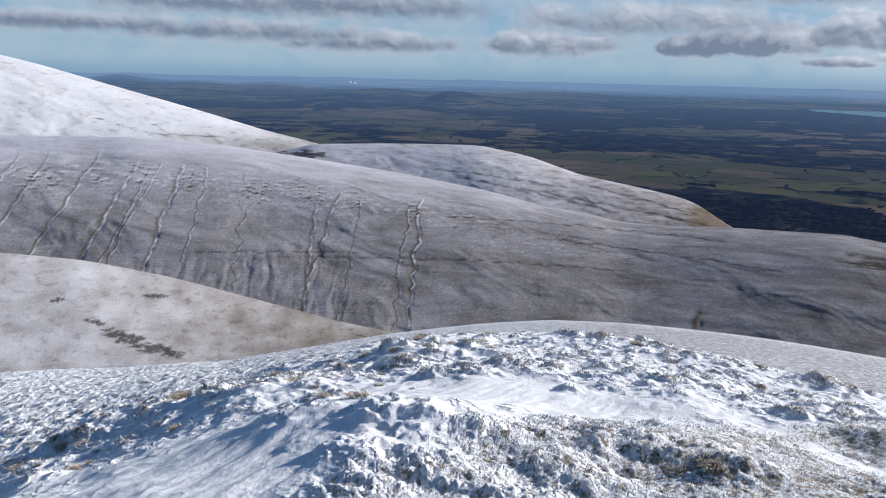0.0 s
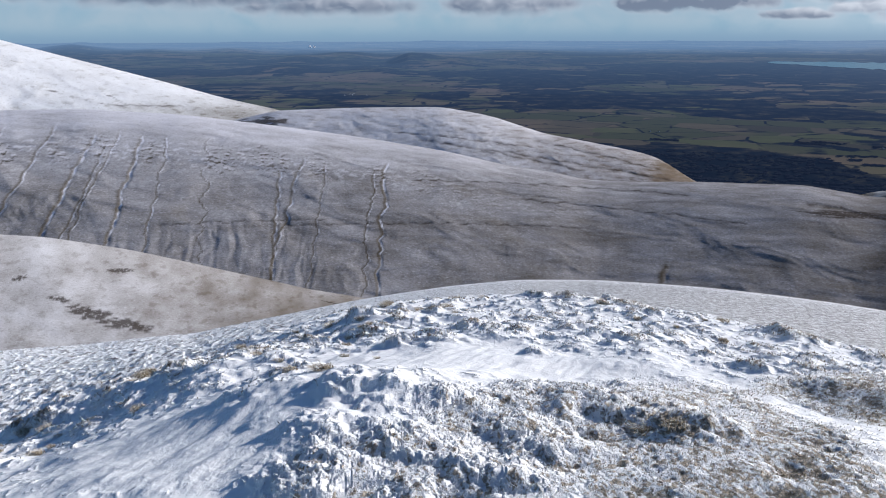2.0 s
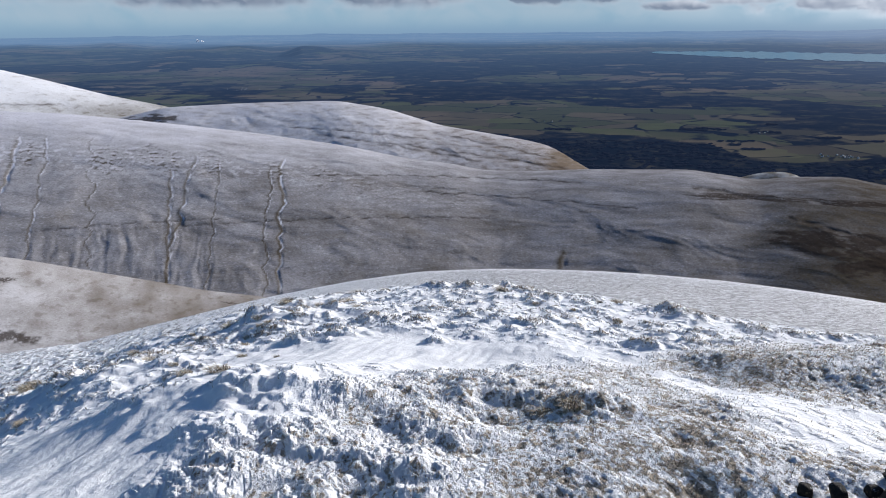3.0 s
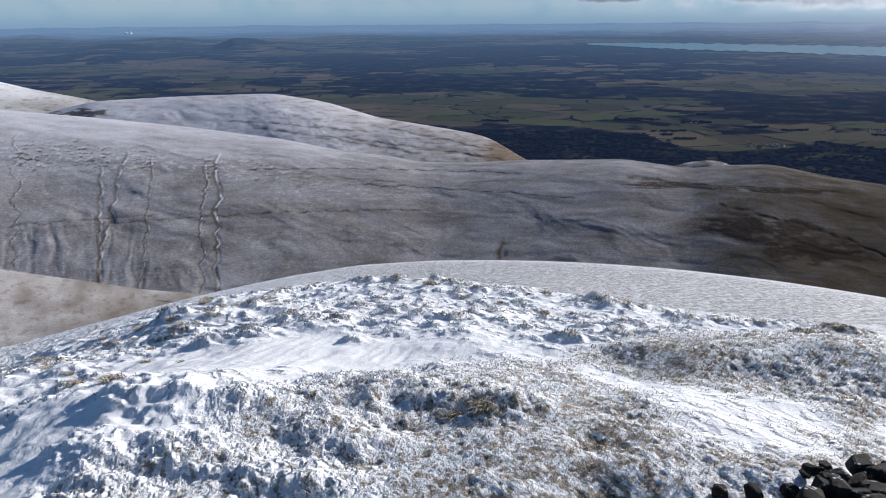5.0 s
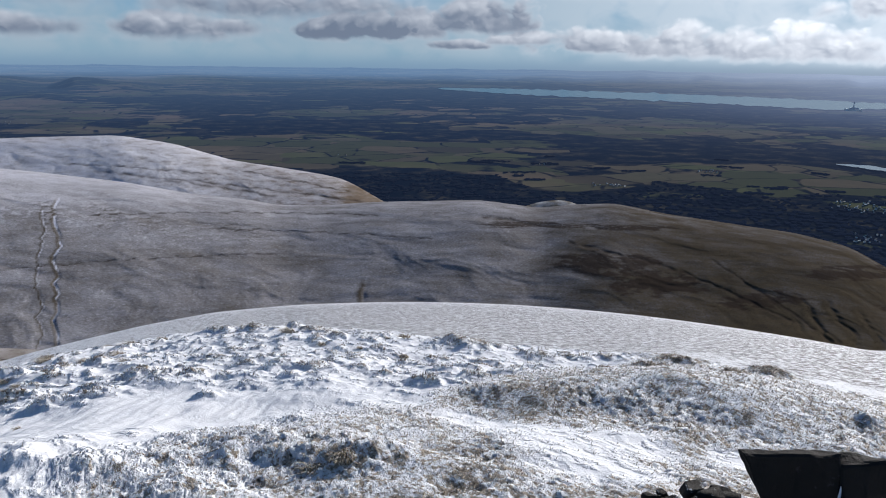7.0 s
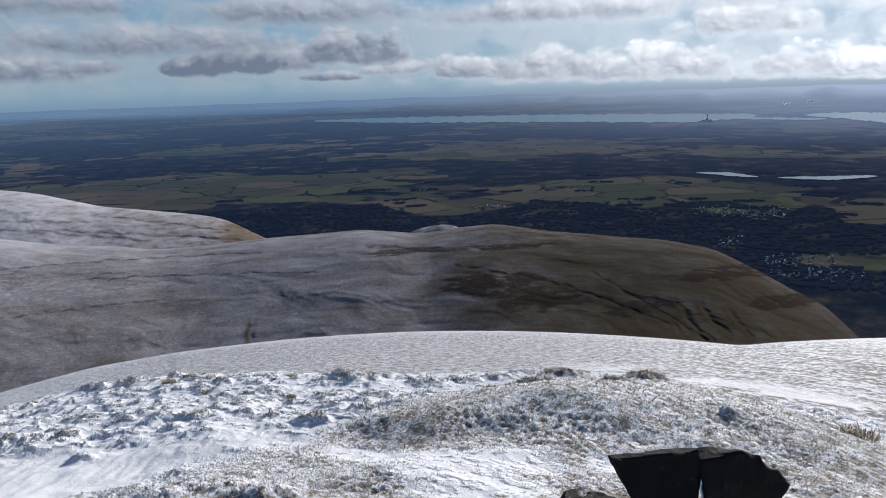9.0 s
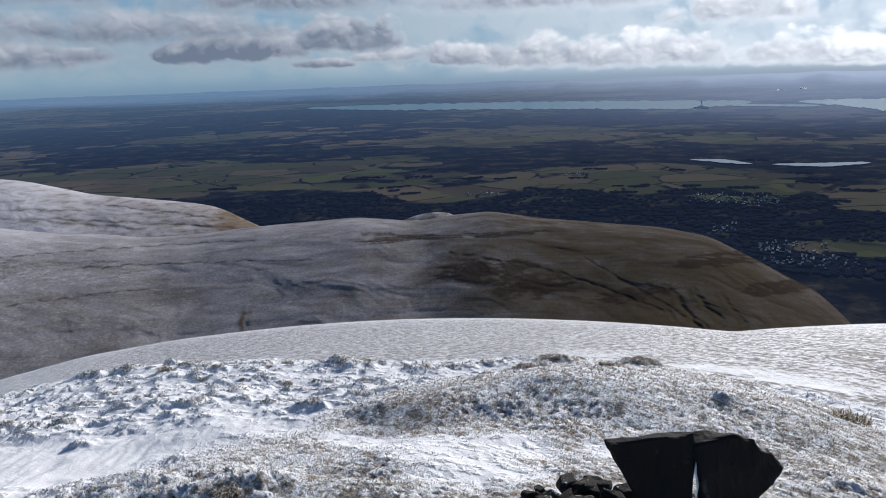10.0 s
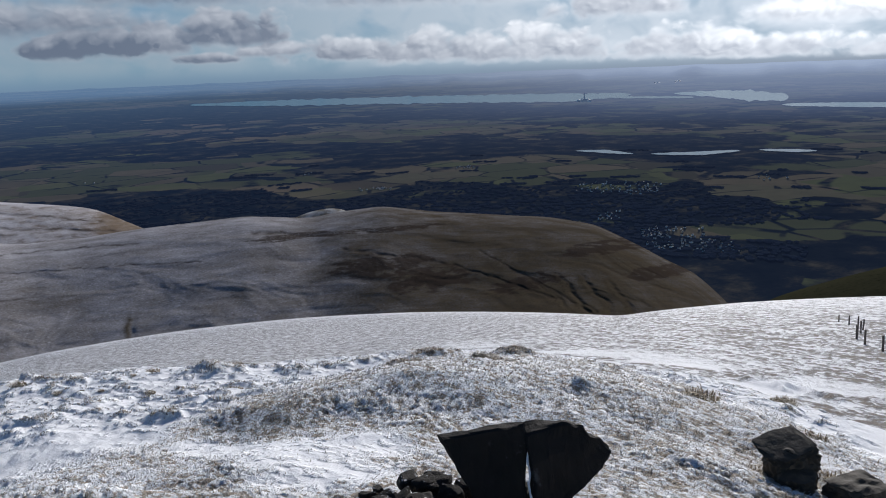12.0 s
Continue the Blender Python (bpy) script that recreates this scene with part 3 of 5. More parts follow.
    left = (1 - step(az, -12, 2)) + 0.45 * step(az, 56, 66) * step(r, 12, 16) * (1 - step(r, 45, 60))
    specks = np.clip(fbm(x * 5.2, y * 2.8, 3, 74, 0.8), -0.9, 0.9)
    patch = fbm(x * 0.9, y * 0.35, 3, 90, 0.6) * step(az, 46, 60)
    sheet = step(fbm(x * 0.14, y * 0.34, 2, 93), -0.08, 0.2) * step(az, 38, 48) * np.exp(-(((r - 15) / 7) ** 2))        # smooth blown snow
    dz = dz + w * (1 - 0.8 * sheet) * (0.10 * left * np.clip(tuft + 0.1, 0, 1) + 0.025 * fbm(u * 0.9, v * 0.6, 3, 71, 0.6) + (0.008 + 0.018 * step(r, 16, 45)) * np.clip(specks + 0.4 * patch, 0, 1) * (0.5 + 0.5 * step(az, 42, 58))) * (1 - step(r, 60, 140))
    out_grass = w * (left * step(tuft, 0.15, 0.45) * 0.4 + 0.47 + 0.13 * step(az, -2, 16) - 0.33 * (1 - step(az, -12, 2)) + (0.22 + 0.46 * step(az, 42, 58) + 0.34 * (1 - step(az, -12, 2))) * specks + 0.45 * patch) * (1 - 0.85 * sheet)
    drift = np.exp(-((x - 2.35) / 0.6) ** 2 - ((y - 2.15) / 0.45) ** 2)        # snow blown in among the stones
    grassy = grassy * (1 - 0.9 * drift)
    bare_snow = np.exp(-(((az - 74) / 5.5) ** 2) - ((r - 10) / 3.2) ** 2)        # a smooth drift beyond the split rock
    grassy, out_grass, dz = grassy * (1 - 0.9 * step(bare_snow + 0.2 * ragged, 0.3, 0.6)), out_grass * (1 - 0.9 * step(bare_snow, 0.3, 0.6)), dz * (1 - 0.6 * bare_snow)
    return form, dz, np.clip(grassy * inside + out_grass * (1 - step(r, 50, 120) * 0.3), 0, 1), tops * inside


def build_hilltop():
    az1 = np.concatenate([np.arange(-180, -46, 6.0), np.arange(-45, 85, 0.17), np.arange(86, 180, 6.0)])
    r1 = np.concatenate([np.geomspace(0.15, 1.2, 14)[:-1], np.geomspace(1.2, 14, 640)[:-1], np.geomspace(14, 150, 290)[:-1], np.geomspace(150, 1100, 40)])
    az, r = np.meshgrid(az1, r1)
    x, y = r * np.sin(np.radians(az)), r * np.cos(np.radians(az))
    z, w = base_height(az, r)
    form, dz, grassy, tops = relief(az, r, x, y, w)
    inner = step(r, 0.8, 1.8)
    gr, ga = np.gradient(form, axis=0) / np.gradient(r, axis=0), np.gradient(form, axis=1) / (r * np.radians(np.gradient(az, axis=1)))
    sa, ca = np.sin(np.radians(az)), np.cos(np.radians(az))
    off_sun = (gr * sa + ga * ca) * SUN_X + (gr * ca - ga * sa) * SUN_Y       # rises towards the sun: a shaded face
    # bare grass added on shaded faces, cut on sunlit ones: shade put into the colour
    steep = step(off_sun, 0.22, 0.6) * (1 - w)
    grassy = np.clip(grassy + 0.16 * steep * (0.75 + 0.6 * field(x * 3, y * 3, 44)) - 0.25 * step(-off_sun, 0.1, 0.5) * (1 - w), 0, 1)
    ahead = step(az, -58, -46) * (1 - step(az, 84, 98))            # the ground behind stays plain
    z = np.maximum(z + dz * inner * ahead, -420)
    grassy = grassy * ahead + 0.25 * (1 - ahead)
    # frosted marks the outer slope, which takes the colour with painted shade
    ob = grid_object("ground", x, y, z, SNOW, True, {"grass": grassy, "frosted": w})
    tagged(ob, "wind-packed snow and frosted tussock grass on a hilltop", "ground", kind="structure")
    return az1, r1, z, grassy, tops


AZ1, R1, GZ, GRASS, TOPS = build_hilltop()


def on_ground(x, y):
    """Height of the built ground, with its relief, at a place."""
    a_, r_ = math.degrees(math.atan2(x, y)), math.hypot(x, y)
    return float(GZ[min(np.searchsorted(R1, r_), len(R1) - 1), min(np.searchsorted(AZ1, a_), len(AZ1) - 1)])


# ---- the hills across the valley ----
def hill(name, label, az_range, cols, rows, top, bottom_el, r_bottom, r_top, mat, snow, rough, gullies=(), back=0.35, dark=(), tracks=(), flutes=None):
    """A hillside that rises from the valley to its skyline and falls away behind it."""
    az1 = np.linspace(az_range[0], az_range[1], cols)
    v1 = np.concatenate([np.linspace(0, 1, rows), 1 + np.linspace(0.03, 1, 14) * back])
    az, v = np.meshgrid(az1, v1)
    sky = curve(az1, top)[None, :] + rough * 0.005 * fbm(az1 * 1.2, az1 * 0 + 3, 3, 5)[None, :]
    vv = np.minimum(v, 1)
    el = bottom_el + (sky - bottom_el) * np.sin(np.pi / 2 * vv) ** 0.95
    el = np.where(v > 1, sky - 12 * np.maximum(v - 1, 0) ** 1.5, el)
    r = r_bottom + (r_top - r_bottom) * v
    face = 1 - step(v, 0.75, 1.0)
    s = r_bottom * np.radians(az)
    up = (r_top - r_bottom) * v
    p1, p2 = s * 0.82 + up * 0.57 + 30 * fbm(s / 90, up / 90, 2, 14), -s * 0.57 + up * 0.82 + 30 * fbm(s / 80 + 9, up / 80, 2, 15)
    relief_ = fbm(p1 / 130, p2 / 170, 4, 17, 0.5)
    r = r + rough * (6 * relief_ * (0.3 + face) + 0.7 * fbm(p1 / 16, p2 / 16, 4, 29, 0.6))
    cover = snow(az, v, el, sky)
    peat_shade = np.zeros_like(az)
    for pa, pe, wa, we, turn in dark:
        # a dark patch: heather on the spur, a hollow's shadow painted on the ridge
        pu, pv = (az - pa) + turn * (el - pe), (el - pe) - turn * (az - pa) * 0.5
        blot = np.exp(-((pu / wa) ** 2) - (pv / we) ** 2)
        peat_shade = np.maximum(peat_shade, step(blot * (1 + 0.9 * fbm(az * 2.1 / wa, el * 2.1 / we, 4, 31, 0.6)), 0.30, 0.62))
    for a0, e0, a1, e1, width, depth in tracks:
        # a trodden track or a burn that slants across the face
        f = np.clip((az - a0) / (a1 - a0), 0, 1)
        mid = e0 + (e1 - e0) * f + 0.12 * fbm(az * 0.9 + e0, az * 0, 4, 32)
        on = step(az, a0, a0 + 0.5) * (1 - step(az, a1 - 0.5, a1)) * np.clip(0.65 + 0.8 * field(az * 1.4 + e0, az * 0 + 5, 34), 0, 1)
        peat_shade = np.maximum(peat_shade, on * np.exp(-(((el - mid) / width) ** 2)))
        r = r + depth * on * np.exp(-(((el - mid) / width) ** 2))
    if flutes:
        a0, a1, e0 = flutes
        on = step(az, a0, a0 + 3) * (1 - step(az, a1 - 3, a1)) * (1 - step(el + 0.8 * field(az * 0.7, az * 0, 40), e0 - 2.0, e0 + 0.4))
        ribs = np.abs(field(az * 1.5 + 0.5 * field(az, el * 0.6, 38) - el * 0.25, el * 0.25, 36))
        r = r + on * 2.3 * (1 - 2.2 * ribs) * (0.5 + 0.5 * field(az * 0.6, az * 0, 39))
        # shade painted into the grooves between the ribs
        peat_shade = np.maximum(peat_shade, 0.25 * on * step(0.25 - ribs, 0.0, 0.25))
    for g0, el0, lean, depth, width, wob in gullies:
        # a stream-cut gully that runs down the face from el0
        line = g0 + lean * (el0 - el) + 0.24 * wob * field(el * 1.1 + g0 * 7, el * 0 + g0, 77) + 0.08 * wob * field(el * 3.6 + g0 * 3, el * 0 + g0, 78)
        on = step(-el, -el0 - 0.2, -el0 + 0.4) * (v <= 1)
        d = (az - line) / width
        r = r + rough * (0.28 if g0 < 10 else 0.6) * depth * np.exp(-d * d) * on * np.clip(0.7 + 0.8 * field(el * 1.3, el * 0 + g0, 76), 0.2, 1.3)
        cover = cover + (0.28 + 0.09 * depth) * on * np.exp(-((d - 0.5) * 1.7) ** 2) * np.clip(0.55 + 1.3 * field(el * 2.6, el * 0 + g0, 79), 0.0, 1) * (1 - 0.55 * step(-el, -el0 + 4.5, -el0 + 8)) * (g0 < 10)
        cover = cover - 0.25 * on * np.exp(-((d + 1.5) * 0.9) ** 2)
    cx, cy, cz = ray(az, el)
    ob = grid_object(name, r * cx, r * cy, EYE + r * cz, mat, False, {"snow": np.clip(cover, -0.5, 1.4), "peat_shade": np.clip(peat_shade, 0, 1)})
    return tagged(ob, label, "hill", kind="structure")


def snow_gullied(az, v, el, sky):
    fade = 1 - step(az, -16, 24)
    top = step(v, 0.45, 0.98)
    m1, m2 = az * 11 + v * 120, v * 620 - az * 3
    c = 0.235 + 0.15 * fade + 0.09 * step(az, 2, 22) + 0.40 * top * (0.2 + 0.8 * fade) - 0.30 * step(az, 24, 44)
    c = c + 0.09 * fbm(m1 / 60 + 0.4 * field(m1 / 90, m2 / 90, 80), m2 / 60, 5, 81, 0.6) + 0.07 * top * fbm(m1 / 18, m2 / 22, 4, 83, 0.6) * (1 - step(az, 42, 48))
    c = c + 0.035 * fbm(az * 0.35 + 0.3 * field(az, el, 86), el * 6.0, 3, 85, 0.6)
    band = np.exp(-((el - (sky - 2.6 - 0.9 * field(az * 0.25, az * 0, 5))) / 0.85) ** 2)
    crag = step(fbm(az * 1.9 + el, el * 5.5, 4, 84, 0.6), 0.22, 0.55) * band * fade * step(field(az * 0.35, az * 0 + 8, 87), -0.2, 0.3)
    return c - 0.45 * crag + 0.25 * step(fbm(az * 1.9 + el, el * 5.5 - 0.6, 4, 84, 0.6), 0.2, 0.5) * band * fade


GULLIES = [(-29.5, -5.6, -0.8, 3, 0.09, 0.8), (-28.0, -5.7, -0.8, 3, 0.07, 0.8), (-26.2, -5.6, -0.75, 3, 0.08, 0.7), (-23.2, -5.6, -0.75, 4, 0.08, 0.8), (-21.0, -6.3, -0.64, 7, 0.10, 0.8),
           (-20.3, -7.0, -0.6, 3, 0.06, 0.8), (-19.4, -6.2, -0.6, 3, 0.06, 1), (-18.2, -6.6, -0.42, 8, 0.10, 1.2), (-16.4, -6.7, -0.33, 4, 0.06, 1.2), (-13.9, -6.9, -0.15, 1.5, 0.05, 2.0),
           (-9.2, -9.3, -0.14, 4, 0.08, 0.9), (-7.6, -8.5, -0.32, 4, 0.08, 1.2), (-5.9, -9.0, -0.2, 2, 0.05, 1), (-2.6, -9.2, -0.10, 3, 0.06, 1.6), (-1.6, -9.0, -0.10, 7, 0.09, 1.2),
           (18.9, -15.6, -0.25, 4, 0.2, 1), (49.2, -14.8, 0.95, 8, 0.20, 2.0), (47.6, -15.1, 1.1, 5, 0.15, 2.0), (51.0, -14.9, 0.9, 9, 0.20, 2.0), (53, -15.2, 0.8, 6, 0.17, 2.0), (50.1, -15.6, 0.9, 5, 0.13, 2.0)]
DARK_PATCHES = [(36.5, -13.9, 4.0, 0.9, 0.1), (40, -15.0, 3.5, 0.9, 0.2), (53, -12.9, 3.6, 0.55, 0.35), (56.5, -14.6, 2.5, 0.6, 0.4), (31, -11.4, 4.5, 0.25, 0.05),
        (38, -11.3, 3.0, 0.22, 0.1), (47, -15.5, 3, 0.6, 0.4)]
TRACKS = [(33.4, -12.5, 42, -14.1, 0.11, 3), (41.5, -14.0, 49.5, -16.7, 0.07, 3), (43.2, -12.9, 51, -17.1, 0.06, 2.5), (-9.3, -13.2, 13, -13.5, 0.06, 1), (8, -11.6, 24, -12.6, 0.05, 1),
          (27, -10.9, 34, -11.5, 0.12, 1), (0, -10.2, 20, -10.9, 0.05, 1), (-18, -12.6, -6, -12.9, 0.05, 1)]
hill("hill", "long snow-dusted hill ridge with stream gullies, brown lower down", (-56, 66), 1300, 260,
     [(-56, -3.6), (-40, -4.1), (-29, -4.5), (-21.5, -4.73), (-15.3, -5.33), (-9.2, -6.26), (-3.6, -7.13), (2.6, -8.2), (7, -9.2), (10.4, -9.65), (12.7, -10.1), (16, -10.15),
      (20, -9.95), (24, -9.85), (27, -9.74), (30, -10.05), (31.4, -10.2), (33.9, -9.85), (36.7, -9.65), (40.4, -10.2), (46, -10.65), (48.7, -10.8), (52, -11.35), (54.7, -12.6),
      (57.3, -13.9), (59, -14.6), (60.9, -16.2), (66, -21)], -24, 620, 1250,
     hill_material("gullied_hill_turf", (0.106, 0.082, 0.052), (0.055, 0.046, 0.033), (0.74, 0.735, 0.79), 2.6), snow_gullied, 1.0, GULLIES, 0.35, DARK_PATCHES, TRACKS, (-23, -6, -12.3))
hill("hill", "bright snow-covered hill shoulder beyond the gullied ridge", (-60, -6), 420, 90,
     [(-60, 3.5), (-45, 3.2), (-36, 2.0), (-28.6, 0.38), (-26.8, -0.05), (-22.3, -1.4), (-17, -2.95), (-12.6, -4.3), (-9.1, -5.15), (-6, -6.2)], -8, 1600, 2300, HILL_WHITE,
     lambda az, v, el, sky: 0.85 + 0.12 * fbm(az * 0.5 + el, el * 1.4, 5, 91) - 0.4 * step(-el, 3.6, 5.2) * step(az, -24, -12) - 0.2 * step(fbm(az * 1.6 + el * 2, el * 5, 4, 93), 0.3, 0.7), 1.2, (), 0.35, (), ((-25, -3.0, -20, -4.6, 0.03, 1), (-20.5, -4.5, -15.5, -4.75, 0.05, 1.5), (-20.5, -3.6, -18.5, -4.8, 0.03, 1)))
# the ridge's dark patch is a hollow's shadow painted on the snow
hill("hill", "snow-dusted rounded ridge ending in a tan knoll", (-17, 22), 520, 110,
     [(-17, -7.5), (-12.7, -5.9), (-9.2, -5.2), (-3.6, -5.1), (2.3, -5.1), (5.7, -5.7), (9.7, -6.95), (13.3, -7.55), (16.4, -8.1), (17.7, -8.5), (19.1, -9.35), (20.3, -10.0), (22, -11)],
     -11.5, 1450, 1900, hill_material("ridge_turf", (0.20, 0.155, 0.115), (0.12, 0.094, 0.07), (0.77, 0.765, 0.81), 3.2),
     lambda az, v, el, sky: 0.74 - 0.34 * step(az, -2, 18) * (1 - 0.5 * step(v, 0.7, 1)) - 0.35 * step(az, 16, 18.5) + 0.14 * fbm(az * 0.6 + el, el * 2.4, 5, 95, 0.6) - 0.16 * step(fbm(az * 1.1 + el, el * 6, 4, 96), 0.1, 0.6), 1.0, (), 0.35, ((-10.5, -6.0, 2.2, 0.35, 0.1),), ((0.5, -7.3, 12.7, -9.5, 0.10, 2), (5, -8.0, 19, -10.0, 0.08, 2), (-2, -6.7, 9, -7.9, 0.05, 2), (10, -7.6, 18, -9.3, 0.06, 2)))
hill("hill", "frosted tan hill spur with a dark heather patch", (-62, 2), 700, 150,
     [(-62, -8), (-45, -9.5), (-29.7, -11.8), (-24.8, -12.7), (-19.5, -14.15), (-13.7, -16.0), (-7.7, -17.75), (-3.4, -18.6), (2, -20.2)], -27, 260, 520, HILL_SPUR,
     lambda az, v, el, sky: 0.56 - 0.36 * step(az, -26, -8) + 0.16 * fbm(az * 0.5, el * 0.7, 4, 97)
     - 0.12 * step(fbm(az * 1.5, el * 2.6, 4, 98), 0.3, 0.6), 0.5, (), 0.35, ((-24.4, -16.8, 0.9, 0.22, -0.8), (-22.6, -18.0, 2.2, 0.50, -0.9), (-20.5, -19.0, 2.2, 0.40, -0.6), (-20.4, -15.4, 0.9, 0.16, -0.2), (-26.6, -15.1, 0.5, 0.15, 0.1), (-5.6, -18.9, 1.2, 0.06, -0.5)))
hill("hill", "small snowy knoll behind the brown ridge", (28, 36.5), 120, 40,
     [(28, -11.2), (29.8, -10.3), (31.4, -9.75), (33.0, -9.55), (33.9, -9.7), (34.8, -10.2), (36.5, -11.2)], -13, 1450, 1600, HILL_WHITE, lambda az, v, el, sky: 0.25 + 0.3 * fbm(az, el * 2, 3, 101), 0.6)
hill("hill", "dull green hillside over the far side of the town", (61, 110), 300, 80,
     [(61, -18), (64.2, -15.95), (66, -15.2), (68.6, -14.2), (70.8, -13.4), (80, -10), (95, -6), (110, -5)], -24, 900, 1500, HILL_GREEN, lambda az, v, el, sky: -0.3 + 0.1 * fbm(az, el, 3, 103), 1.0)

# ---- the lowland out to the horizon: 600 m under the eye, drawn in with distance ----
DROP = 600.0


def pulled(r):
    """Where a place r metres off is set, so that the lowland of 70 km ends at 4.75 km, on a gentle slope."""
    return 587.5 / (0.115 + DROP / r)


def lowland(az, el_true, lift=0.0):
    """Places on the lowland seen towards az and el_true, raised by an angle."""
    r = DROP / np.sin(np.radians(np.maximum(-el_true, 0.2)))
    d = pulled(r)
    cx, cy, cz = ray(az, el_true + lift)
    return d * cx, d * cy, EYE + d * cz, r


# open fields and close woods, which also paint in sunlit and cloud-shadowed stretches: azimuth, elevation, half width,
# half depth, strength
SUNLIT_FIELDS = [(13.9, -6.2, 7.6, 0.95, 0.6), (17, -3.75, 6.5, 0.5, 0.2), (34, -7.9, 5.5, 1.0, 0.55), (45, -7.3, 8.5, 0.95, 0.65), (57, -7.95, 3.2, 0.5, 0.6), (61.7, -8.35, 2.0, 0.8, 0.7), (66.8, -8.3, 2.8, 0.55, 0.6),
          (62.6, -11.8, 5.2, 0.48, 0.65), (57, -4.8, 7, 0.6, 0.3), (-4, -3.4, 7, 0.6, 0.15), (38, -4.3, 8, 0.4, 0.25)]
SHADED_WOODS = [(20.6, -8.85, 9.5, 1.15, 0.7), (13, -2.9, 9, 0.6, 0.3), (62, -6.75, 8.5, 0.33, 0.5), (55, -9.8, 4.2, 0.9, 0.55), (61.7, -10.2, 2.3, 0.8, 0.7), (66, -13.3, 7, 1.3, 0.7), (58.2, -9.6, 1.3, 1.5, 0.7), (32, -5.4, 15, 0.42, 0.4),
         (48, -3.4, 14, 0.45, 0.3), (46, -9.6, 7, 0.9, 0.55), (67.5, -10.0, 3.0, 0.8, 0.4), (41, -8.4, 3, 0.3, 0.4), (51, -8.3, 2.5, 0.2, 0.4), (30, -10.3, 6, 0.8, 0.4), (47, -5.75, 8, 0.3, 0.3)]


def wood_share(az, el, east, north):
    """How wooded the lowland is, 0 to 1, at a place given also in kilometres."""
    ragged_ = 0.55 * fbm(east * 0.5, north * 0.7, 4, 161, 0.6)
    wood = 0.56 + 0.55 * fbm(east * 0.25 + 3, north * 0.42, 4, 160)
    for sign, spots in ((-1, SUNLIT_FIELDS), (1, SHADED_WOODS)):
        for a_, e_, wa, we, much in spots:
            d2 = ((az - a_) / wa) ** 2 + ((el - e_) / we) ** 2
            wood = wood + sign * much * (1 - step(d2 + ragged_, 0.4, 1.4))
    return wood


def build_lowland(name, el0, el1, rows, mat, label):
    az1 = np.arange(-75, 105.1, 0.28)
    az, el = np.meshgrid(az1, -np.geomspace(-el0, -el1, rows))
    lift = np.zeros_like(az)
    if el1 > -3:
        far = step(el, -1.9, -1.2)
        for a_, e_, w_, h_ in ((0.0, -1.9, 0.8, 0.42), (1.2, -1.9, 0.9, 0.36), (3.0, -2.1, 1.5, 0.36), (-8.5, -2.5, 2.2, 0.3), (-2.5, -2.7, 2.0, 0.22), (-4.5, -1.7, 1.6, 0.3), (-7.5, -1.9, 1.8, 0.3), (-22, -1.2, 2.4, 0.45), (-17, -1.4, 3, 0.25), (-12, -1.3, 2, 0.22), (-30, -1.6, 6, 0.3), (8, -1.5, 2.5, 0.14)):
            lift += h_ * np.exp(-((az - a_) / w_) ** 2 - ((el - e_) / 0.28) ** 2)
        lift += far * 0.10 * np.clip(fbm(az * 0.25, el * 3, 4, 111), 0, 1)
        shore = np.exp(-((el + 1.1) / 0.35) ** 2) * step(az, 12, 60)
        lift += shore * (0.22 + 0.25 * fbm(az * 0.3, el * 0 + 2, 3, 112))
    x, y, z, r = lowland(az, el, lift)
    ta = np.radians(az)
    uv = (r * np.sin(ta) / 1000, r * np.cos(ta) / 1000)
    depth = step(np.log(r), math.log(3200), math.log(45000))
    # strength of the painted haze glow, raised towards the sun
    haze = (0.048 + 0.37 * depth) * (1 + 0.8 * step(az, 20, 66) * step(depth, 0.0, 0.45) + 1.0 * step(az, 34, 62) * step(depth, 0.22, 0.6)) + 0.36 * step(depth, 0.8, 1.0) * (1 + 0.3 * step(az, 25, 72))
    wood = wood_share(az, el, uv[0], uv[1])
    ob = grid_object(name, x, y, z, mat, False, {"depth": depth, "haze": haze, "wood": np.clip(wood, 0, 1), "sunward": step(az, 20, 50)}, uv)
    return tagged(ob, label, "lowland", kind="structure")


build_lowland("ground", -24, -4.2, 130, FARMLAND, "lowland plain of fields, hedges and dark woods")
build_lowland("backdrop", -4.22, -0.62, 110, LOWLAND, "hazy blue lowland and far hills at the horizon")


# ---- waters, works and houses on the lowland ----
def scale_at(az, el):
    """The place of a spot on the lowland and how much it is drawn in there."""
    x, y, z, r = lowland(np.array([az]), np.array([el]))
    return Vector((float(x[0]), float(y[0]), float(z[0]))), float(pulled(r)[0] / r[0])


def water_sheet(name, label, az0, az1, lower, upper, seed, mat=None):
    az = np.linspace(az0, az1, 160)[None, :].repeat(7, 0)
    v = np.linspace(0, 1, 7)[:, None].repeat(160, 1)
    ends = np.clip((az - az0) * 2.0, 0, 1) * np.clip((az1 - az) * 2.0, 0, 1)
    lo, up = curve(az[0], lower), curve(az[0], upper)
    mid, half = (lo + up) / 2, (up - lo) / 2
    half = half * (ends[0] ** 0.5) * (1 + 0.35 * fbm(az[0] * 1.3, az[0] * 0, 3, seed))
    el = mid + half * (2 * v - 1)
    x, y, z, r = lowland(az, el)
    k = 0.996
    ob = grid_object(name, x * k, y * k, EYE + (z - EYE) * k, mat or WATER)
    return tagged(ob, label, "water", kind="structure")


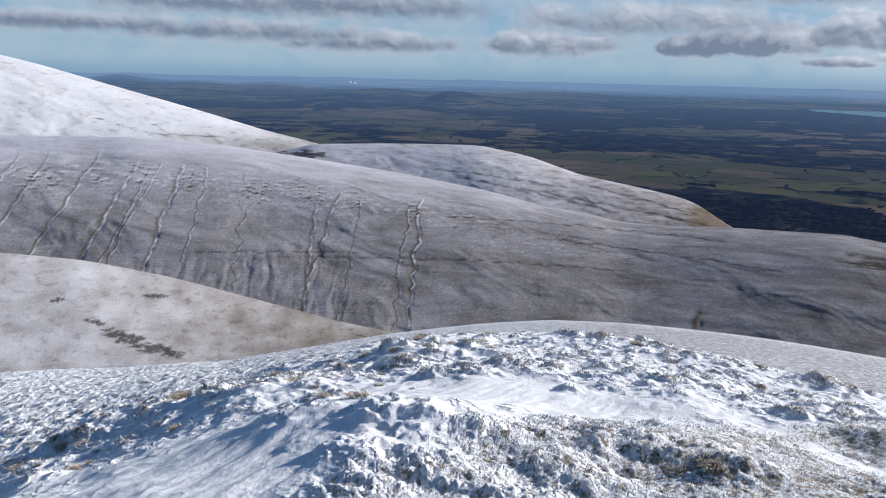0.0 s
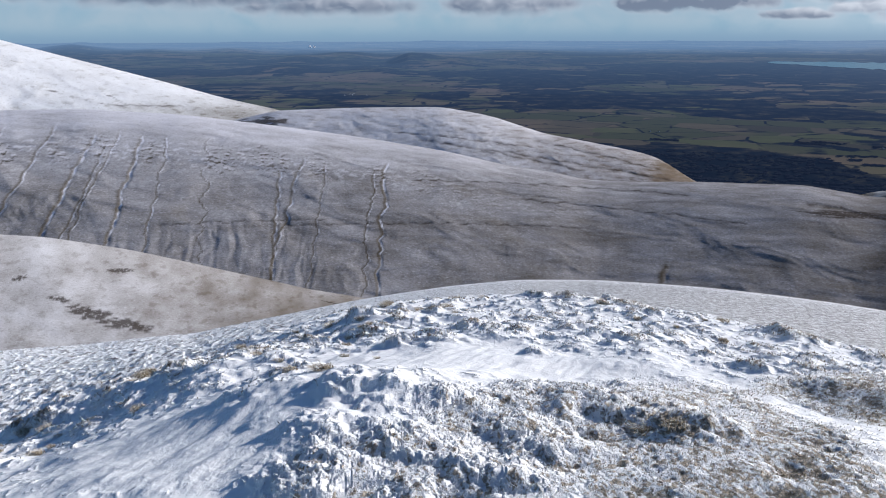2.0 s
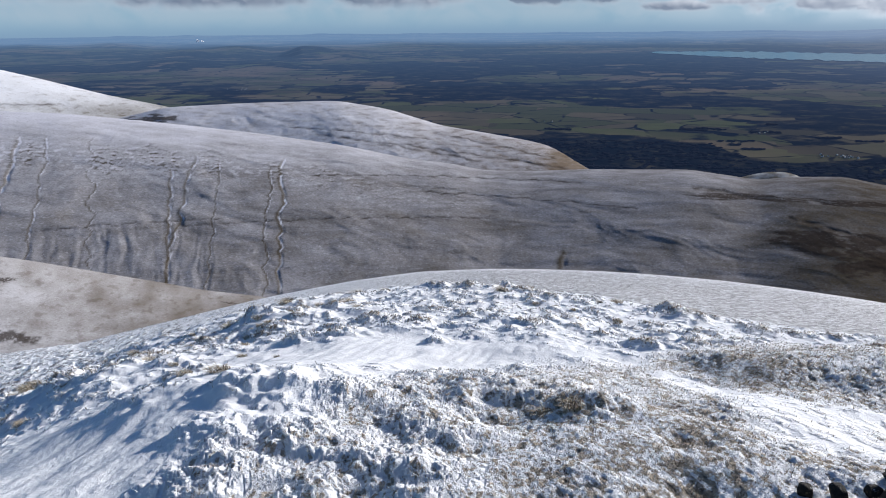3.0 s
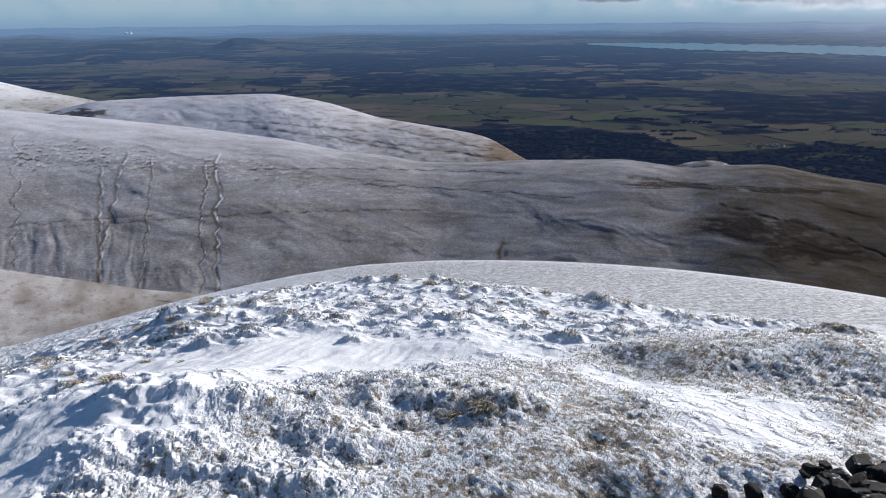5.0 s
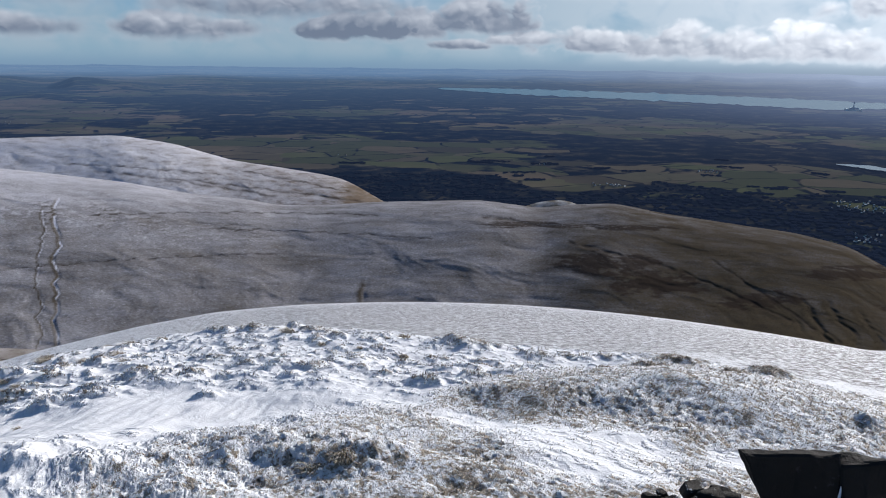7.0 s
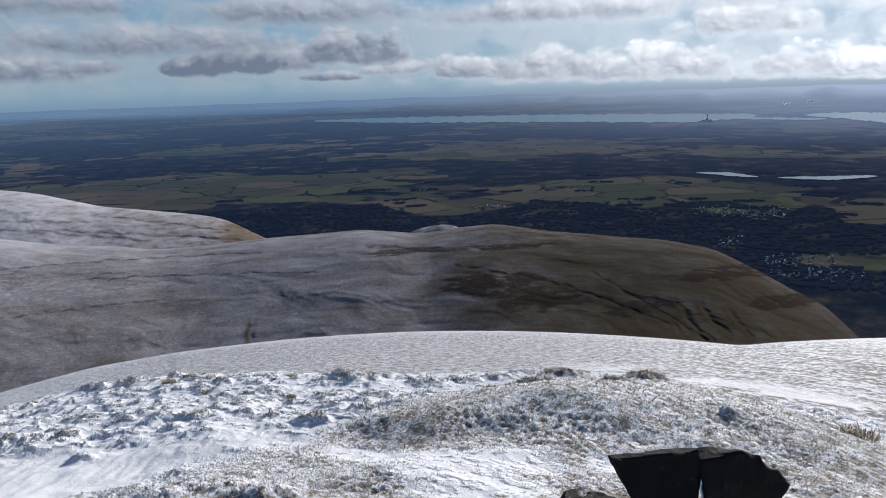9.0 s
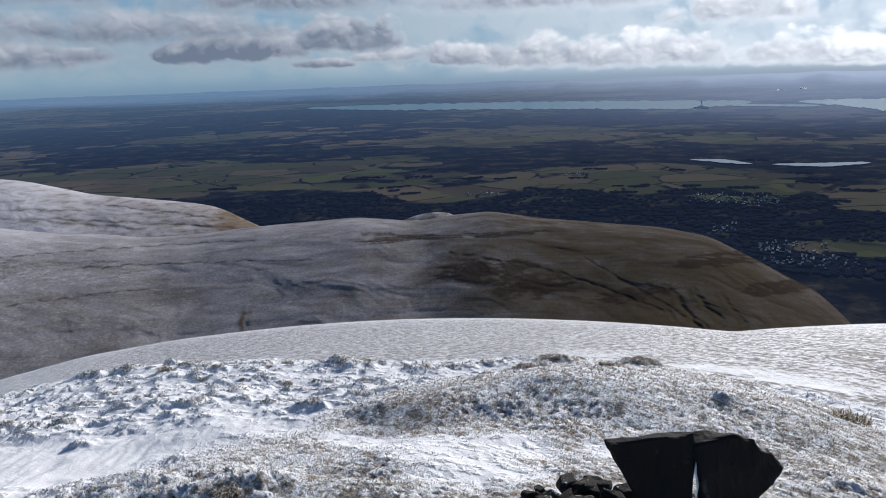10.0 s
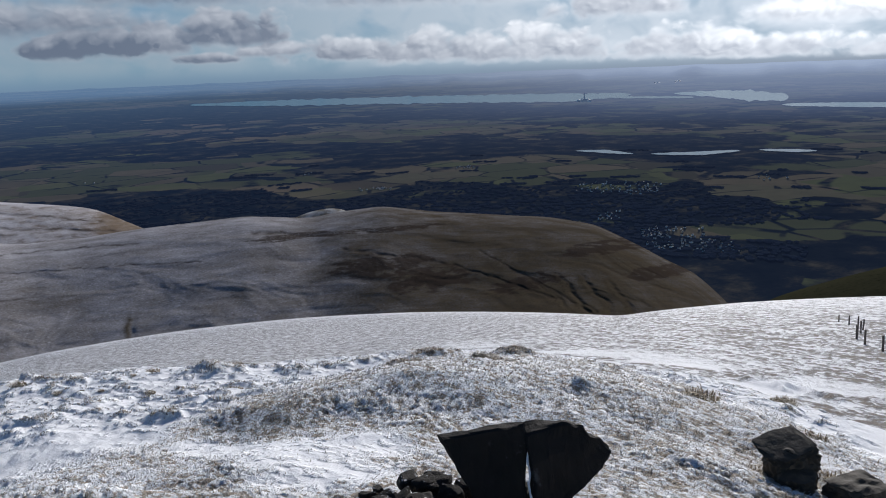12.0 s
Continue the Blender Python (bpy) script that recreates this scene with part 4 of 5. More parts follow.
water_sheet("water", "wide pale river estuary across the lowland", 24, 54.4, [(24, -2.0), (30, -2.3), (41, -2.56), (50, -2.78), (54.4, -2.5)], [(24, -1.9), (30, -1.9), (41, -2.05), (50, -2.2), (54.4, -2.3)], 201, DULL_WATER)
water_sheet("water", "dim narrow reach of the estuary", 53.0, 58.5, [(53, -2.62), (58.5, -2.76)], [(53, -2.5), (58.5, -2.62)], 206, DULL_WATER)
water_sheet("water", "bright far reach of the estuary", 57.2, 64.4, [(57.2, -2.45), (60, -2.72), (62, -3.0), (64.4, -3.06)], [(57.2, -2.36), (60, -2.28), (62, -2.32), (64.4, -2.6)], 202)
water_sheet("water", "bright near reach of the estuary", 64.0, 100, [(64, -3.36), (70, -3.54), (100, -3.6)], [(64, -3.2), (70, -3.2), (100, -3.2)], 207)
water_sheet("water", "pale reservoir among dark woods", 50.6, 54.6, [(50.6, -6.2), (52.6, -6.36), (54.6, -6.5)], [(50.6, -6.14), (52.6, -6.12), (54.6, -6.4)], 203, DULL_WATER)
water_sheet("water", "narrow pale reservoir among fields", 55.8, 61.6, [(55.8, -6.5), (59, -6.58), (61.6, -6.3)], [(55.8, -6.42), (59, -6.32), (61.6, -6.2)], 204, DULL_WATER)
water_sheet("water", "small pale pond past the reservoir", 62.8, 66.3, [(62.8, -6.24), (65, -6.36), (66.3, -6.28)], [(62.8, -6.16), (65, -6.14), (66.3, -6.2)], 205, DULL_WATER)


def box(bm, x0, x1, y0, y1, z0, z1):
    v = [bm.verts.new(p) for p in ((x0, y0, z0), (x1, y0, z0), (x1, y1, z0), (x0, y1, z0), (x0, y0, z1), (x1, y0, z1), (x1, y1, z1), (x0, y1, z1))]
    for f in ((3, 2, 1, 0), (4, 5, 6, 7), (0, 1, 5, 4), (1, 2, 6, 5), (2, 3, 7, 6), (3, 0, 4, 7)):
        bm.faces.new([v[i] for i in f])


def tube(bm, p, q, r0, r1, n=8):
    """A tapered round bar from p to q with closed ends."""
    p, q = Vector(p), Vector(q)
    turn = (q - p).to_track_quat("Z", "Y").to_matrix()
    rings = []
    for c, rad in ((p, r0), (q, r1)):
        rings.append([bm.verts.new(c + turn @ Vector((rad * math.cos(2 * math.pi * i / n), rad * math.sin(2 * math.pi * i / n), 0))) for i in range(n)])
    for i in range(n):
        bm.faces.new((rings[0][i], rings[0][(i + 1) % n], rings[1][(i + 1) % n], rings[1][i]))
    bm.faces.new(rings[0][::-1])
    bm.faces.new(rings[1])


def power_station():
    at, k = scale_at(51.2, -2.78)
    at = at * 0.985
    top = new("power_station")
    top.matrix_world = Matrix.Translation(at) @ pose(0, 0, 0, 0, 0, -51) @ Matrix.Diagonal((k * 0.7, k * 0.7, k * 0.62, 1))
    tagged(top, "grey power station with one tall chimney by the estuary", "power station")
    bm = bmesh.new()
    box(bm, -150, 150, -30, 30, -10, 42)
    box(bm, -70, 95, -26, 26, 42, 64)
    box(bm, -20, 30, -20, 20, 64, 78)
    part("hall", bm, CONCRETE, top)
    bm = bmesh.new()
    tube(bm, (6, 0, 0), (6, 0, 190), 15, 9, 12)
    part("chimney", bm, CONCRETE, top)


def steam_plume(az, el, size, label):
    at, k = scale_at(az, el)
    top = new("steam_plume")
    top.matrix_world = Matrix.Translation(at * 0.985) @ pose(0, 0, 0, 0, 0, -az)
    tagged(top, label, "steam")
    local = random.Random(int(az * 10))
    for i in range(9):
        bm = bmesh.new()
        c = Vector((local.uniform(-1, 1) * size * 1.2, local.uniform(-0.3, 0.3) * size, size * (0.2 + 0.55 * local.random())))
        made = bmesh.ops.create_icosphere(bm, subdivisions=2, radius=size * local.uniform(0.12, 0.32))["verts"]
        for v in made:
            v.co = v.co * (1 + 0.35 * noise.noise(v.co * (4 / size) + c)) + c
        for f in bm.faces:
            f.smooth = True
        part("puff", bm, STEAM, top)


# concrete made paler and bluer, with the distance haze put into its colour
CONCRETE = plain_colour("hazed_grey_concrete", (0.62, 0.65, 0.70), (0.72, 0.75, 0.79), 0.02)
STEAM = plain_colour("white_steam", (0.86, 0.87, 0.88), (0.93, 0.93, 0.94), 0.05)
thin = STEAM.node_tree.nodes.new("ShaderNodeBsdfTranslucent")
thin.inputs["Color"].default_value = (0.95, 0.95, 0.96, 1)
both = STEAM.node_tree.nodes.new("ShaderNodeMixShader")
both.inputs[0].default_value = 0.6
STEAM.node_tree.links.new(STEAM.node_tree.nodes["Principled BSDF"].outputs[0], both.inputs[1])
STEAM.node_tree.links.new(thin.outputs[0], both.inputs[2])
STEAM.node_tree.links.new(both.outputs[0], STEAM.node_tree.nodes["Material Output"].inputs[0])
power_station()
steam_plume(56.1, -1.72, 10, "white steam plume over far works")
steam_plume(57.4, -1.68, 13, "white steam plume rising over far works")
steam_plume(-6.6, -1.05, 16, "small white steam plume far on the lowland")


def build_house():
    top = new("house")
    bm = bmesh.new()
    box(bm, -6, 6, -4, 4, -3, 5)
    v = [bm.verts.new(p) for p in ((-6, -4, 5), (-6, 4, 5), (-6, 0, 8.5), (6, -4, 5), (6, 4, 5), (6, 0, 8.5))]
    bm.faces.new((v[0], v[2], v[1]))
    bm.faces.new((v[3], v[4], v[5]))
    part("wall", bm, WALLS, top)
    bm = bmesh.new()
    for sgn in (-1, 1):
        a_ = [bm.verts.new(p) for p in ((-6.5, sgn * 4.6, 4.6), (6.5, sgn * 4.6, 4.6), (6.5, 0, 8.7), (-6.5, 0, 8.7), (-6.5, sgn * 4.6, 5.0), (6.5, sgn * 4.6, 5.0), (6.5, 0, 9.1), (-6.5, 0, 9.1))]
        for f in ((0, 1, 2, 3), (4, 5, 6, 7), (0, 1, 5, 4), (2, 3, 7, 6), (1, 2, 6, 5), (0, 3, 7, 4)):
            bm.faces.new([a_[i] for i in f])
    part("roof", bm, ROOFS, top)
    return tagged(top, "small pale house with a slate roof, far below in the lowland", "house", "houses of the lowland")


HOUSE = build_house()
# streets of the town and farms: azimuth, elevation, spread of each, how many
SETTLED = [(52.2, -8.75, 1.6, 0.35, 46), (55.2, -8.75, 1.3, 0.45, 52), (53.0, -10.7, 0.8, 0.35, 22), (57.5, -11.9, 2.2, 0.4, 58), (59.5, -12.7, 2.4, 0.4, 52), (56.5, -12.7, 1.0, 0.3, 18),
           (31.5, -7.08, 0.35, 0.04, 4), (42.8, -7.08, 0.7, 0.08, 9), (36.2, -8.4, 1.2, 0.10, 16), (17.1, -6.64, 0.4, 0.04, 3), (-4.0, -4.2, 1.2, 0.1, 8), (63.5, -8.0, 1.2, 0.2, 8)]
spots = random.Random(5)
first = True
for a0, e0, da, de, count in SETTLED:
    for i in range(count):
        a_, e_ = a0 + da * spots.uniform(-1, 1), e0 + de * round(spots.uniform(-1, 1) * 4) / 4 + 0.02 * spots.uniform(-1, 1)
        at, k = scale_at(a_, e_)
        grow = k * spots.uniform(0.42, 0.74)
        m = Matrix.Translation(at * 0.998) @ pose(0, 0, 0, 0, 0, spots.choice((20, 110)) + spots.uniform(-8, 8))
        if first:
            HOUSE.matrix_world, HOUSE.scale = m, (1, 1, 1)
            HOUSE.scale = (grow, grow, grow)
            first = False
        else:
            copy_thing(HOUSE, m).scale = (grow, grow, grow)


def build_woodland():
    """Rough clumps of winter trees in belts and small woods on the nearer lowland."""
    r2 = np.random.default_rng(3)
    verts, faces = [], []
    belts = [(r2.uniform(-15, 75), -r2.uniform(6.0, 12.5), r2.uniform(0.4, 2.6), r2.uniform(-0.05, 0.05), r2.integers(18, 60)) for _ in range(170)]
    for _ in range(5200):
        a_, e_ = r2.uniform(0, 66), -r2.uniform(7.9, 13.5)
        far_ = DROP / math.sin(radians(-e_)) / 1000
        if wood_share(np.array([a_]), np.array([e_]), np.array([far_ * math.sin(radians(a_))]), np.array([far_ * math.cos(radians(a_))]))[0] > 0.62:
            belts.append((a_, e_, 0.22, 0.0, 2))
    for a0, e0, length, slope, count in belts:
        for i in range(int(count)):
            a_ = a0 + length * r2.uniform(-0.5, 0.5)
            e_ = e0 + slope * (a_ - a0) + 0.02 * r2.normal()
            at, k = scale_at(a_, e_)
            h, w = k * r2.uniform(3, 5.5), k * r2.uniform(6, 15)
            b0 = len(verts)
            ph = r2.uniform(0, 6)
            for ring, rad in ((-0.2, 0.7), (0.55, 1.0)):
                for j in range(5):
                    q = ph + j * 1.2566
                    verts.append((at.x + w * rad * math.cos(q) * r2.uniform(0.7, 1.2), at.y + w * rad * math.sin(q) * r2.uniform(0.7, 1.2), at.z + h * ring * r2.uniform(0.8, 1.2)))
            verts.append((at.x, at.y, at.z + h * r2.uniform(0.85, 1.15)))
            for j in range(5):
                n = (j + 1) % 5
                faces += [(b0 + j, b0 + n, b0 + 5 + n, b0 + 5 + j), (b0 + 5 + j, b0 + 5 + n, b0 + 10)]
    me = bpy.data.meshes.new("woodland")
    me.from_pydata(verts, [], faces)
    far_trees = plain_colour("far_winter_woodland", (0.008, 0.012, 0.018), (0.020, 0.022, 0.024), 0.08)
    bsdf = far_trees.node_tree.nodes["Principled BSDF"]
    # haze painted as a blue glow, like that on the lowland that they stand on
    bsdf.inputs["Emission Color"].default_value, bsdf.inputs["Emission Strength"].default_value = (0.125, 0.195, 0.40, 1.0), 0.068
    bsdf.inputs["Specular IOR Level"].default_value = 0.0
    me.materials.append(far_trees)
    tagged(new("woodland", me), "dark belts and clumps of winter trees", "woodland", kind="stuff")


build_woodland()


# ---- the cairn ----
def stone_mesh(name, seed, sx, sy, sz):
    """A broken field stone: the hull of a few random points, flat-faced, with chipped edges."""
    local = random.Random(seed)
    bm = bmesh.new()
    for _ in range(22):
        d = Vector((local.gauss(0, 1), local.gauss(0, 1), local.gauss(0, 1))).normalized()
        p = Vector([math.copysign(abs(c) ** 0.55, c) for c in d])
        bm.verts.new(Vector((p.x * sx, p.y * sy, p.z * sz)) * local.uniform(0.74, 1.0))
    hull = bmesh.ops.convex_hull(bm, input=bm.verts)
    bmesh.ops.delete(bm, geom=list({g for g in hull["geom_interior"] if isinstance(g, bmesh.types.BMVert)}), context="VERTS")
    bmesh.ops.dissolve_limit(bm, angle_limit=radians(9), verts=bm.verts, edges=bm.edges)
    bmesh.ops.bevel(bm, geom=list(bm.edges), offset=min(sx, sy, sz) * 0.11, segments=1, profile=0.5, affect="EDGES")
    bmesh.ops.triangulate(bm, faces=bm.faces)
    bmesh.ops.subdivide_edges(bm, edges=[e for e in bm.edges if e.calc_length() > 0.3 * sz], cuts=1, use_grid_fill=True)
    for v in bm.verts:
        v.co += 0.06 * sz * noise.noise_vector(v.co * (1.6 / sz) + Vector((seed * 4.0, 0, 0)))
    bmesh.ops.recalc_face_normals(bm, faces=bm.faces)
    me = bpy.data.meshes.new(name)
    bm.to_mesh(me)
    bm.free()
    me.materials.append(STONE)
    return me


STONES = [stone_mesh("stone", i + 20, *q) for i, q in enumerate(((0.1, 0.075, 0.07), (0.1, 0.085, 0.06), (0.105, 0.08, 0.05), (0.1, 0.09, 0.085), (0.1, 0.065, 0.06), (0.11, 0.07, 0.055), (0.1, 0.08, 0.04)))]


def lay_stone(x, y, z, half, kind, turn, tip=0.0, label="dark angular stone of a loose cairn"):
    ob = new("stone", STONES[kind])
    ob.matrix_world = pose(x, y, z, tip, tip * 0.6, turn) @ Matrix.Diagonal((half * 10, half * 10, half * 10, 1))
    return tagged(ob, label, "stone", "stones of the cairn")


piled = random.Random(12)
placed = []


def rest(x, y, half):
    """Height of the centre of a stone laid at x, y on the ground and the stones there."""
    z = on_ground(x, y) + 0.40 * half
    for px, py, pz, ps in placed:
        d = math.hypot(px - x, py - y)
        reach = 0.75 * (ps + half)
        if d < reach:
            z = max(z, pz + 0.55 * (ps + half) * math.sqrt(1 - (d / reach) ** 2))
    z = min(z, on_ground(x, y) + 0.085)
    placed.append((x, y, z, half))
    return z


# a low heap, then the stones on it that show singly
for i in range(120):
    a_, d = piled.uniform(0, 2 * math.pi), piled.random() ** 0.55
    x, y = 2.60 + 0.56 * d * math.cos(a_), 2.14 + 0.46 * d * math.sin(a_)
    half = piled.uniform(0.035, 0.08)
    if (x - 2.8) * 0.57 + (y - 2.08) * 0.82 > 0.22 or (x - 2.0) * 0.5 - (y - 2.4) * 0.85 > 0.75:
        continue
    lay_stone(x, y, rest(x, y, half), half, piled.randrange(7), piled.uniform(0, 360), piled.uniform(-20, 20))
for x, y, half, kind in ((1.96, 2.58, 0.042, 3), (2.06, 2.52, 0.055, 0), (2.36, 2.62, 0.042, 6), (2.22, 2.52, 0.042, 3), (2.33, 2.54, 0.05, 4), (2.55, 2.55, 0.075, 2), (2.66, 2.50, 0.06, 0), (2.18, 2.36, 0.075, 1),
                         (2.13, 2.45, 0.03, 6), (2.08, 2.33, 0.042, 3), (1.96, 2.38, 0.05, 5), (2.02, 2.16, 0.095, 2), (2.78, 2.42, 0.075, 3), (2.90, 2.46, 0.055, 0), (2.48, 2.34, 0.07, 5), (2.26, 2.24, 0.06, 1),
                         (2.48, 2.10, 0.13, 0), (2.22, 2.00, 0.075, 4), (2.36, 1.93, 0.065, 3), (2.14, 2.06, 0.045, 6), (2.62, 1.84, 0.12, 1), (1.84, 2.24, 0.045, 5), (1.92, 2.08, 0.075, 6), (2.80, 2.20, 0.10, 4)):
    lay_stone(x, y, rest(x, y, half), half, kind, piled.uniform(0, 360), piled.uniform(-12, 12), "dark flat-faced stone on a loose snowy cairn")


def slab():
    """An upright broken slab with a rounded darker block against its end."""
    along, up = Vector((0.59, -0.40, -0.02)).normalized(), Vector((0.12, 0.17, 0.98)).normalized()
    out = along.cross(up).normalized()
    foot = Vector((2.51, 2.28, 0.34))
    top = new("stone_slab")
    top.location = foot - up * 0.4
    tagged(top, "upright dark broken stone slab standing in the cairn", "stone slab")
    for name, outline, thick, seed in (("slab", ((0, 0), (0.10, 0.002), (0.24, 0.024), (0.345, 0.028), (0.35, -0.10), (0.345, -0.42), (0.22, -0.45), (0.10, -0.20), (0.05, -0.10)), 0.07, 1),
                                       ("end_block", ((0.36, 0.012), (0.41, 0.022), (0.52, 0.020), (0.59, 0.008), (0.625, -0.02), (0.665, -0.035), (0.70, -0.085), (0.685, -0.14), (0.67, -0.17), (0.61, -0.205), (0.575, -0.24), (0.53, -0.27), (0.49, -0.33), (0.43, -0.42), (0.362, -0.44)), 0.10, 2)):
        bm = bmesh.new()
        rings = []
        for depth, inset in ((-thick / 2, 0.94), (-thick / 2 + 0.012, 1.0), (thick / 2 - 0.012, 1.0), (thick / 2, 0.95)):
            cx = sum(p[0] for p in outline) / len(outline)
            cy = sum(p[1] for p in outline) / len(outline)
            rings.append([bm.verts.new(along * (cx + (p[0] - cx) * inset) + up * (cy + 0.4 + (p[1] - cy) * inset) + out * depth) for p in outline])
        n = len(outline)
        for r0, r1 in zip(rings, rings[1:]):
            for i in range(n):
                bm.faces.new((r0[i], r0[(i + 1) % n], r1[(i + 1) % n], r1[i]))
        bm.faces.new(rings[0][::-1])
        bm.faces.new(rings[-1])
        bmesh.ops.triangulate(bm, faces=[f for f in bm.faces if len(f.verts) > 4])
        bmesh.ops.subdivide_edges(bm, edges=list(bm.edges), cuts=5, use_grid_fill=True)
        bmesh.ops.recalc_face_normals(bm, faces=bm.faces)
        for v in bm.verts:
            v.co += (0.010 + 0.008 * seed) * noise.noise_vector(v.co * 6 + Vector((seed * 5, 0, 0))) + (0.003 + 0.004 * seed) * noise.noise_vector(v.co * 19) + 0.003 * noise.noise_vector(v.co * 47)
        part(name, bm, SLAB_STONE, top, "weathered block end with pale lichen" if seed == 2 else "")
    bm = bmesh.new()
    line = [along * (0.353 + 0.004 * math.sin(i * 1.3) + 0.003 * math.sin(i * 3.1)) + up * (0.37 - 0.022 * i) + out * 0.043 for i in range(16)]
    for i, (p, q) in enumerate(zip(line, line[1:])):
        tube(bm, p, q, 0.0025 + 0.002 * abs(math.sin(i * 1.3)) + 0.0001 * i, 0.0025 + 0.002 * abs(math.sin((i + 1) * 1.3)) + 0.0001 * i, 6)
    part("snow_seam", bm, RIME, top, "thin seam of packed snow")


def slab_material():
    m, t, b = material("dark_flat_slab_stone")
    co = coords(t)
    c = blend(t, noise_node(t, co, 5, 5, 0.6), (0.013, 0.0115, 0.011), (0.034, 0.030, 0.027))
    c = blend(t, math_node(t, "MULTIPLY", smooth(t, noise_node(t, co, 12, 5, 0.65), 0.60, 0.74), 0.5), c, (0.10, 0.10, 0.105))
    finish(t, b, c, 0.85, bump(t, noise_node(t, co, 45, 6, 0.7), 0.5, 0.01), 0.1)
    return m


SLAB_STONE = slab_material()
RIME = plain_colour("packed_rime", (0.75, 0.77, 0.82), (0.88, 0.88, 0.9), 30)
slab()


def layered_rock(bm, sx, sy, sz, seed):
    """A split, bedded boulder: a block broken along level beds."""
    bmesh.ops.create_cube(bm, size=2.0)
    bmesh.ops.subdivide_edges(bm, edges=list(bm.edges), cuts=17, use_grid_fill=True)
    off = Vector((seed * 3.1, seed * 1.7, 0))
    for v in bm.verts:
        c = v.co.copy()
        round_ = 1 - 0.06 * max(abs(c.x), abs(c.y)) ** 4 * abs(c.z) ** 2 - 0.10 * (c.x * c.x * c.y * c.y)
        bed = math.floor(c.z * 4.5 + 0.6 * noise.noise(c * 0.8 + off))
        shift = noise.noise_vector(Vector((bed * 2.3, seed, 0.5))) * 0.09
        edge = 1 + 0.24 * noise.noise(Vector((c.x * 1.5, c.y * 1.5, bed * 1.9)) + off) + 0.10 * noise.noise(c * 4 + off) + 0.07 * noise.noise(c * 11 + off)
        v.co = Vector(((c.x * edge * round_ + shift.x) * sx, (c.y * edge * round_ + shift.y) * sy, (c.z * round_ + 0.08 * noise.noise(c * 2.5 + off)) * sz))
    bmesh.ops.recalc_face_normals(bm, faces=bm.faces)


ROCK = plain_colour("bedded_lichened_rock", (0.022, 0.019, 0.016), (0.115, 0.096, 0.072), 14)


def outcrop():
    """A split rock beyond the cairn, with lower blocks before it."""
    top = new("rock")
    x0, y0 = 4.90, 1.93
    top.location = (x0, y0, on_ground(x0, y0))
    tagged(top, "split dark bedded rock with snow and dead grass round it", "rock")
    for dx, dy, dz, sx, sy, sz, turn, seed in ((0.0, 0.0, 0.08, 0.125, 0.12, 0.155, -28, 1), (-0.03, 0.02, 0.225, 0.15, 0.12, 0.022, -22, 4), (-0.10, -0.09, 0.02, 0.10, 0.10, 0.10, 20, 3), (0.06, -0.36, 0.02, 0.15, 0.12, 0.11, -20, 2)):
        bm = bmesh.new()
        layered_rock(bm, sx, sy, sz, seed)
        ob = part("boulder", bm, ROCK, top)
        z_off = on_ground(x0 + dx, y0 + dy) - on_ground(x0, y0)
        ob.matrix_basis = pose(dx, dy, dz + z_off, 5 * seed - 8, 7 - 4 * seed, turn)


outcrop()


def tuft_mesh(seed, count, height, spread):
    """A clump of dead grass: bent, tapering blades that all lie over downwind."""
    local = random.Random(seed)
    verts, faces = [], []
    for _ in range(count):
        a_, d = local.uniform(0, 2 * math.pi), spread * local.random() ** 0.7
        base = Vector((d * math.cos(a_), d * math.sin(a_), -0.02))
        th = math.radians(205) + local.gauss(0, 0.55)
        lie = Vector((math.cos(th), math.sin(th), 0)) * 0.9 + Vector((base.x, base.y, 0)) * (0.5 / spread)
        h, wd = height * local.uniform(0.5, 1.1), local.uniform(0.002, 0.004)
        side = Vector((-lie.y, lie.x, 0)).normalized() * wd
        mid, tip = base + lie * h * 0.35 + Vector((0, 0, h * 0.65)), base + lie * h * 1.0 + Vector((0, 0, h * local.uniform(0.5, 0.95)))
        n = len(verts)
        verts += [base - side, base + side, mid + side * 0.8, mid - side * 0.8, tip]
        faces += [(n, n + 1, n + 2, n + 3), (n + 3, n + 2, n + 4)]
    me = bpy.data.meshes.new("grass_tuft")
    me.from_pydata(verts, [], faces)
    me.materials.append(TUFT_GRASS)
    return me


def tuft_material():
    m, tr, b = material("dead_tan_grass")
    pick = tr.nodes.new("ShaderNodeNewGeometry").outputs["Random Per Island"]
    finish(tr, b, ramp(tr, pick, [(0.0, (0.13, 0.10, 0.065)), (0.3, (0.34, 0.265, 0.165)), (0.6, (0.50, 0.43, 0.31)), (1.0, (0.80, 0.77, 0.72))]), 0.8, None, 0.2)
    return m


TUFT_GRASS = tuft_material()
TUFTS = [tuft_mesh(i, n, h, sp) for i, (n, h, sp) in enumerate(((260, 0.10, 0.10), (200, 0.08, 0.08), (320, 0.13, 0.14), (150, 0.06, 0.06)))]
sown = random.Random(31)
spots_ = [(6.21, 3.29, 2, 1.1), (6.35, 3.38, 0, 1.0), (8.0, 3.44, 2, 0.9), (8.2, 3.5, 0, 1.0), (6.41, 2.44, 0, 1.1), (5.22, 1.80, 2, 0.9), (5.28, 1.66, 0, 1.1), (5.05, 2.08, 1, 1.0), (5.3, 1.5, 1, 1.0), (4.8, 2.1, 1, 0.9), (1.38, 3.68, 1, 0.8), (1.25, 3.75, 3, 1.0),
          (-0.55, 5.2, 1, 0.9), (0.74, 11.4, 2, 0.9), (2.6, 10.1, 0, 0.9)]
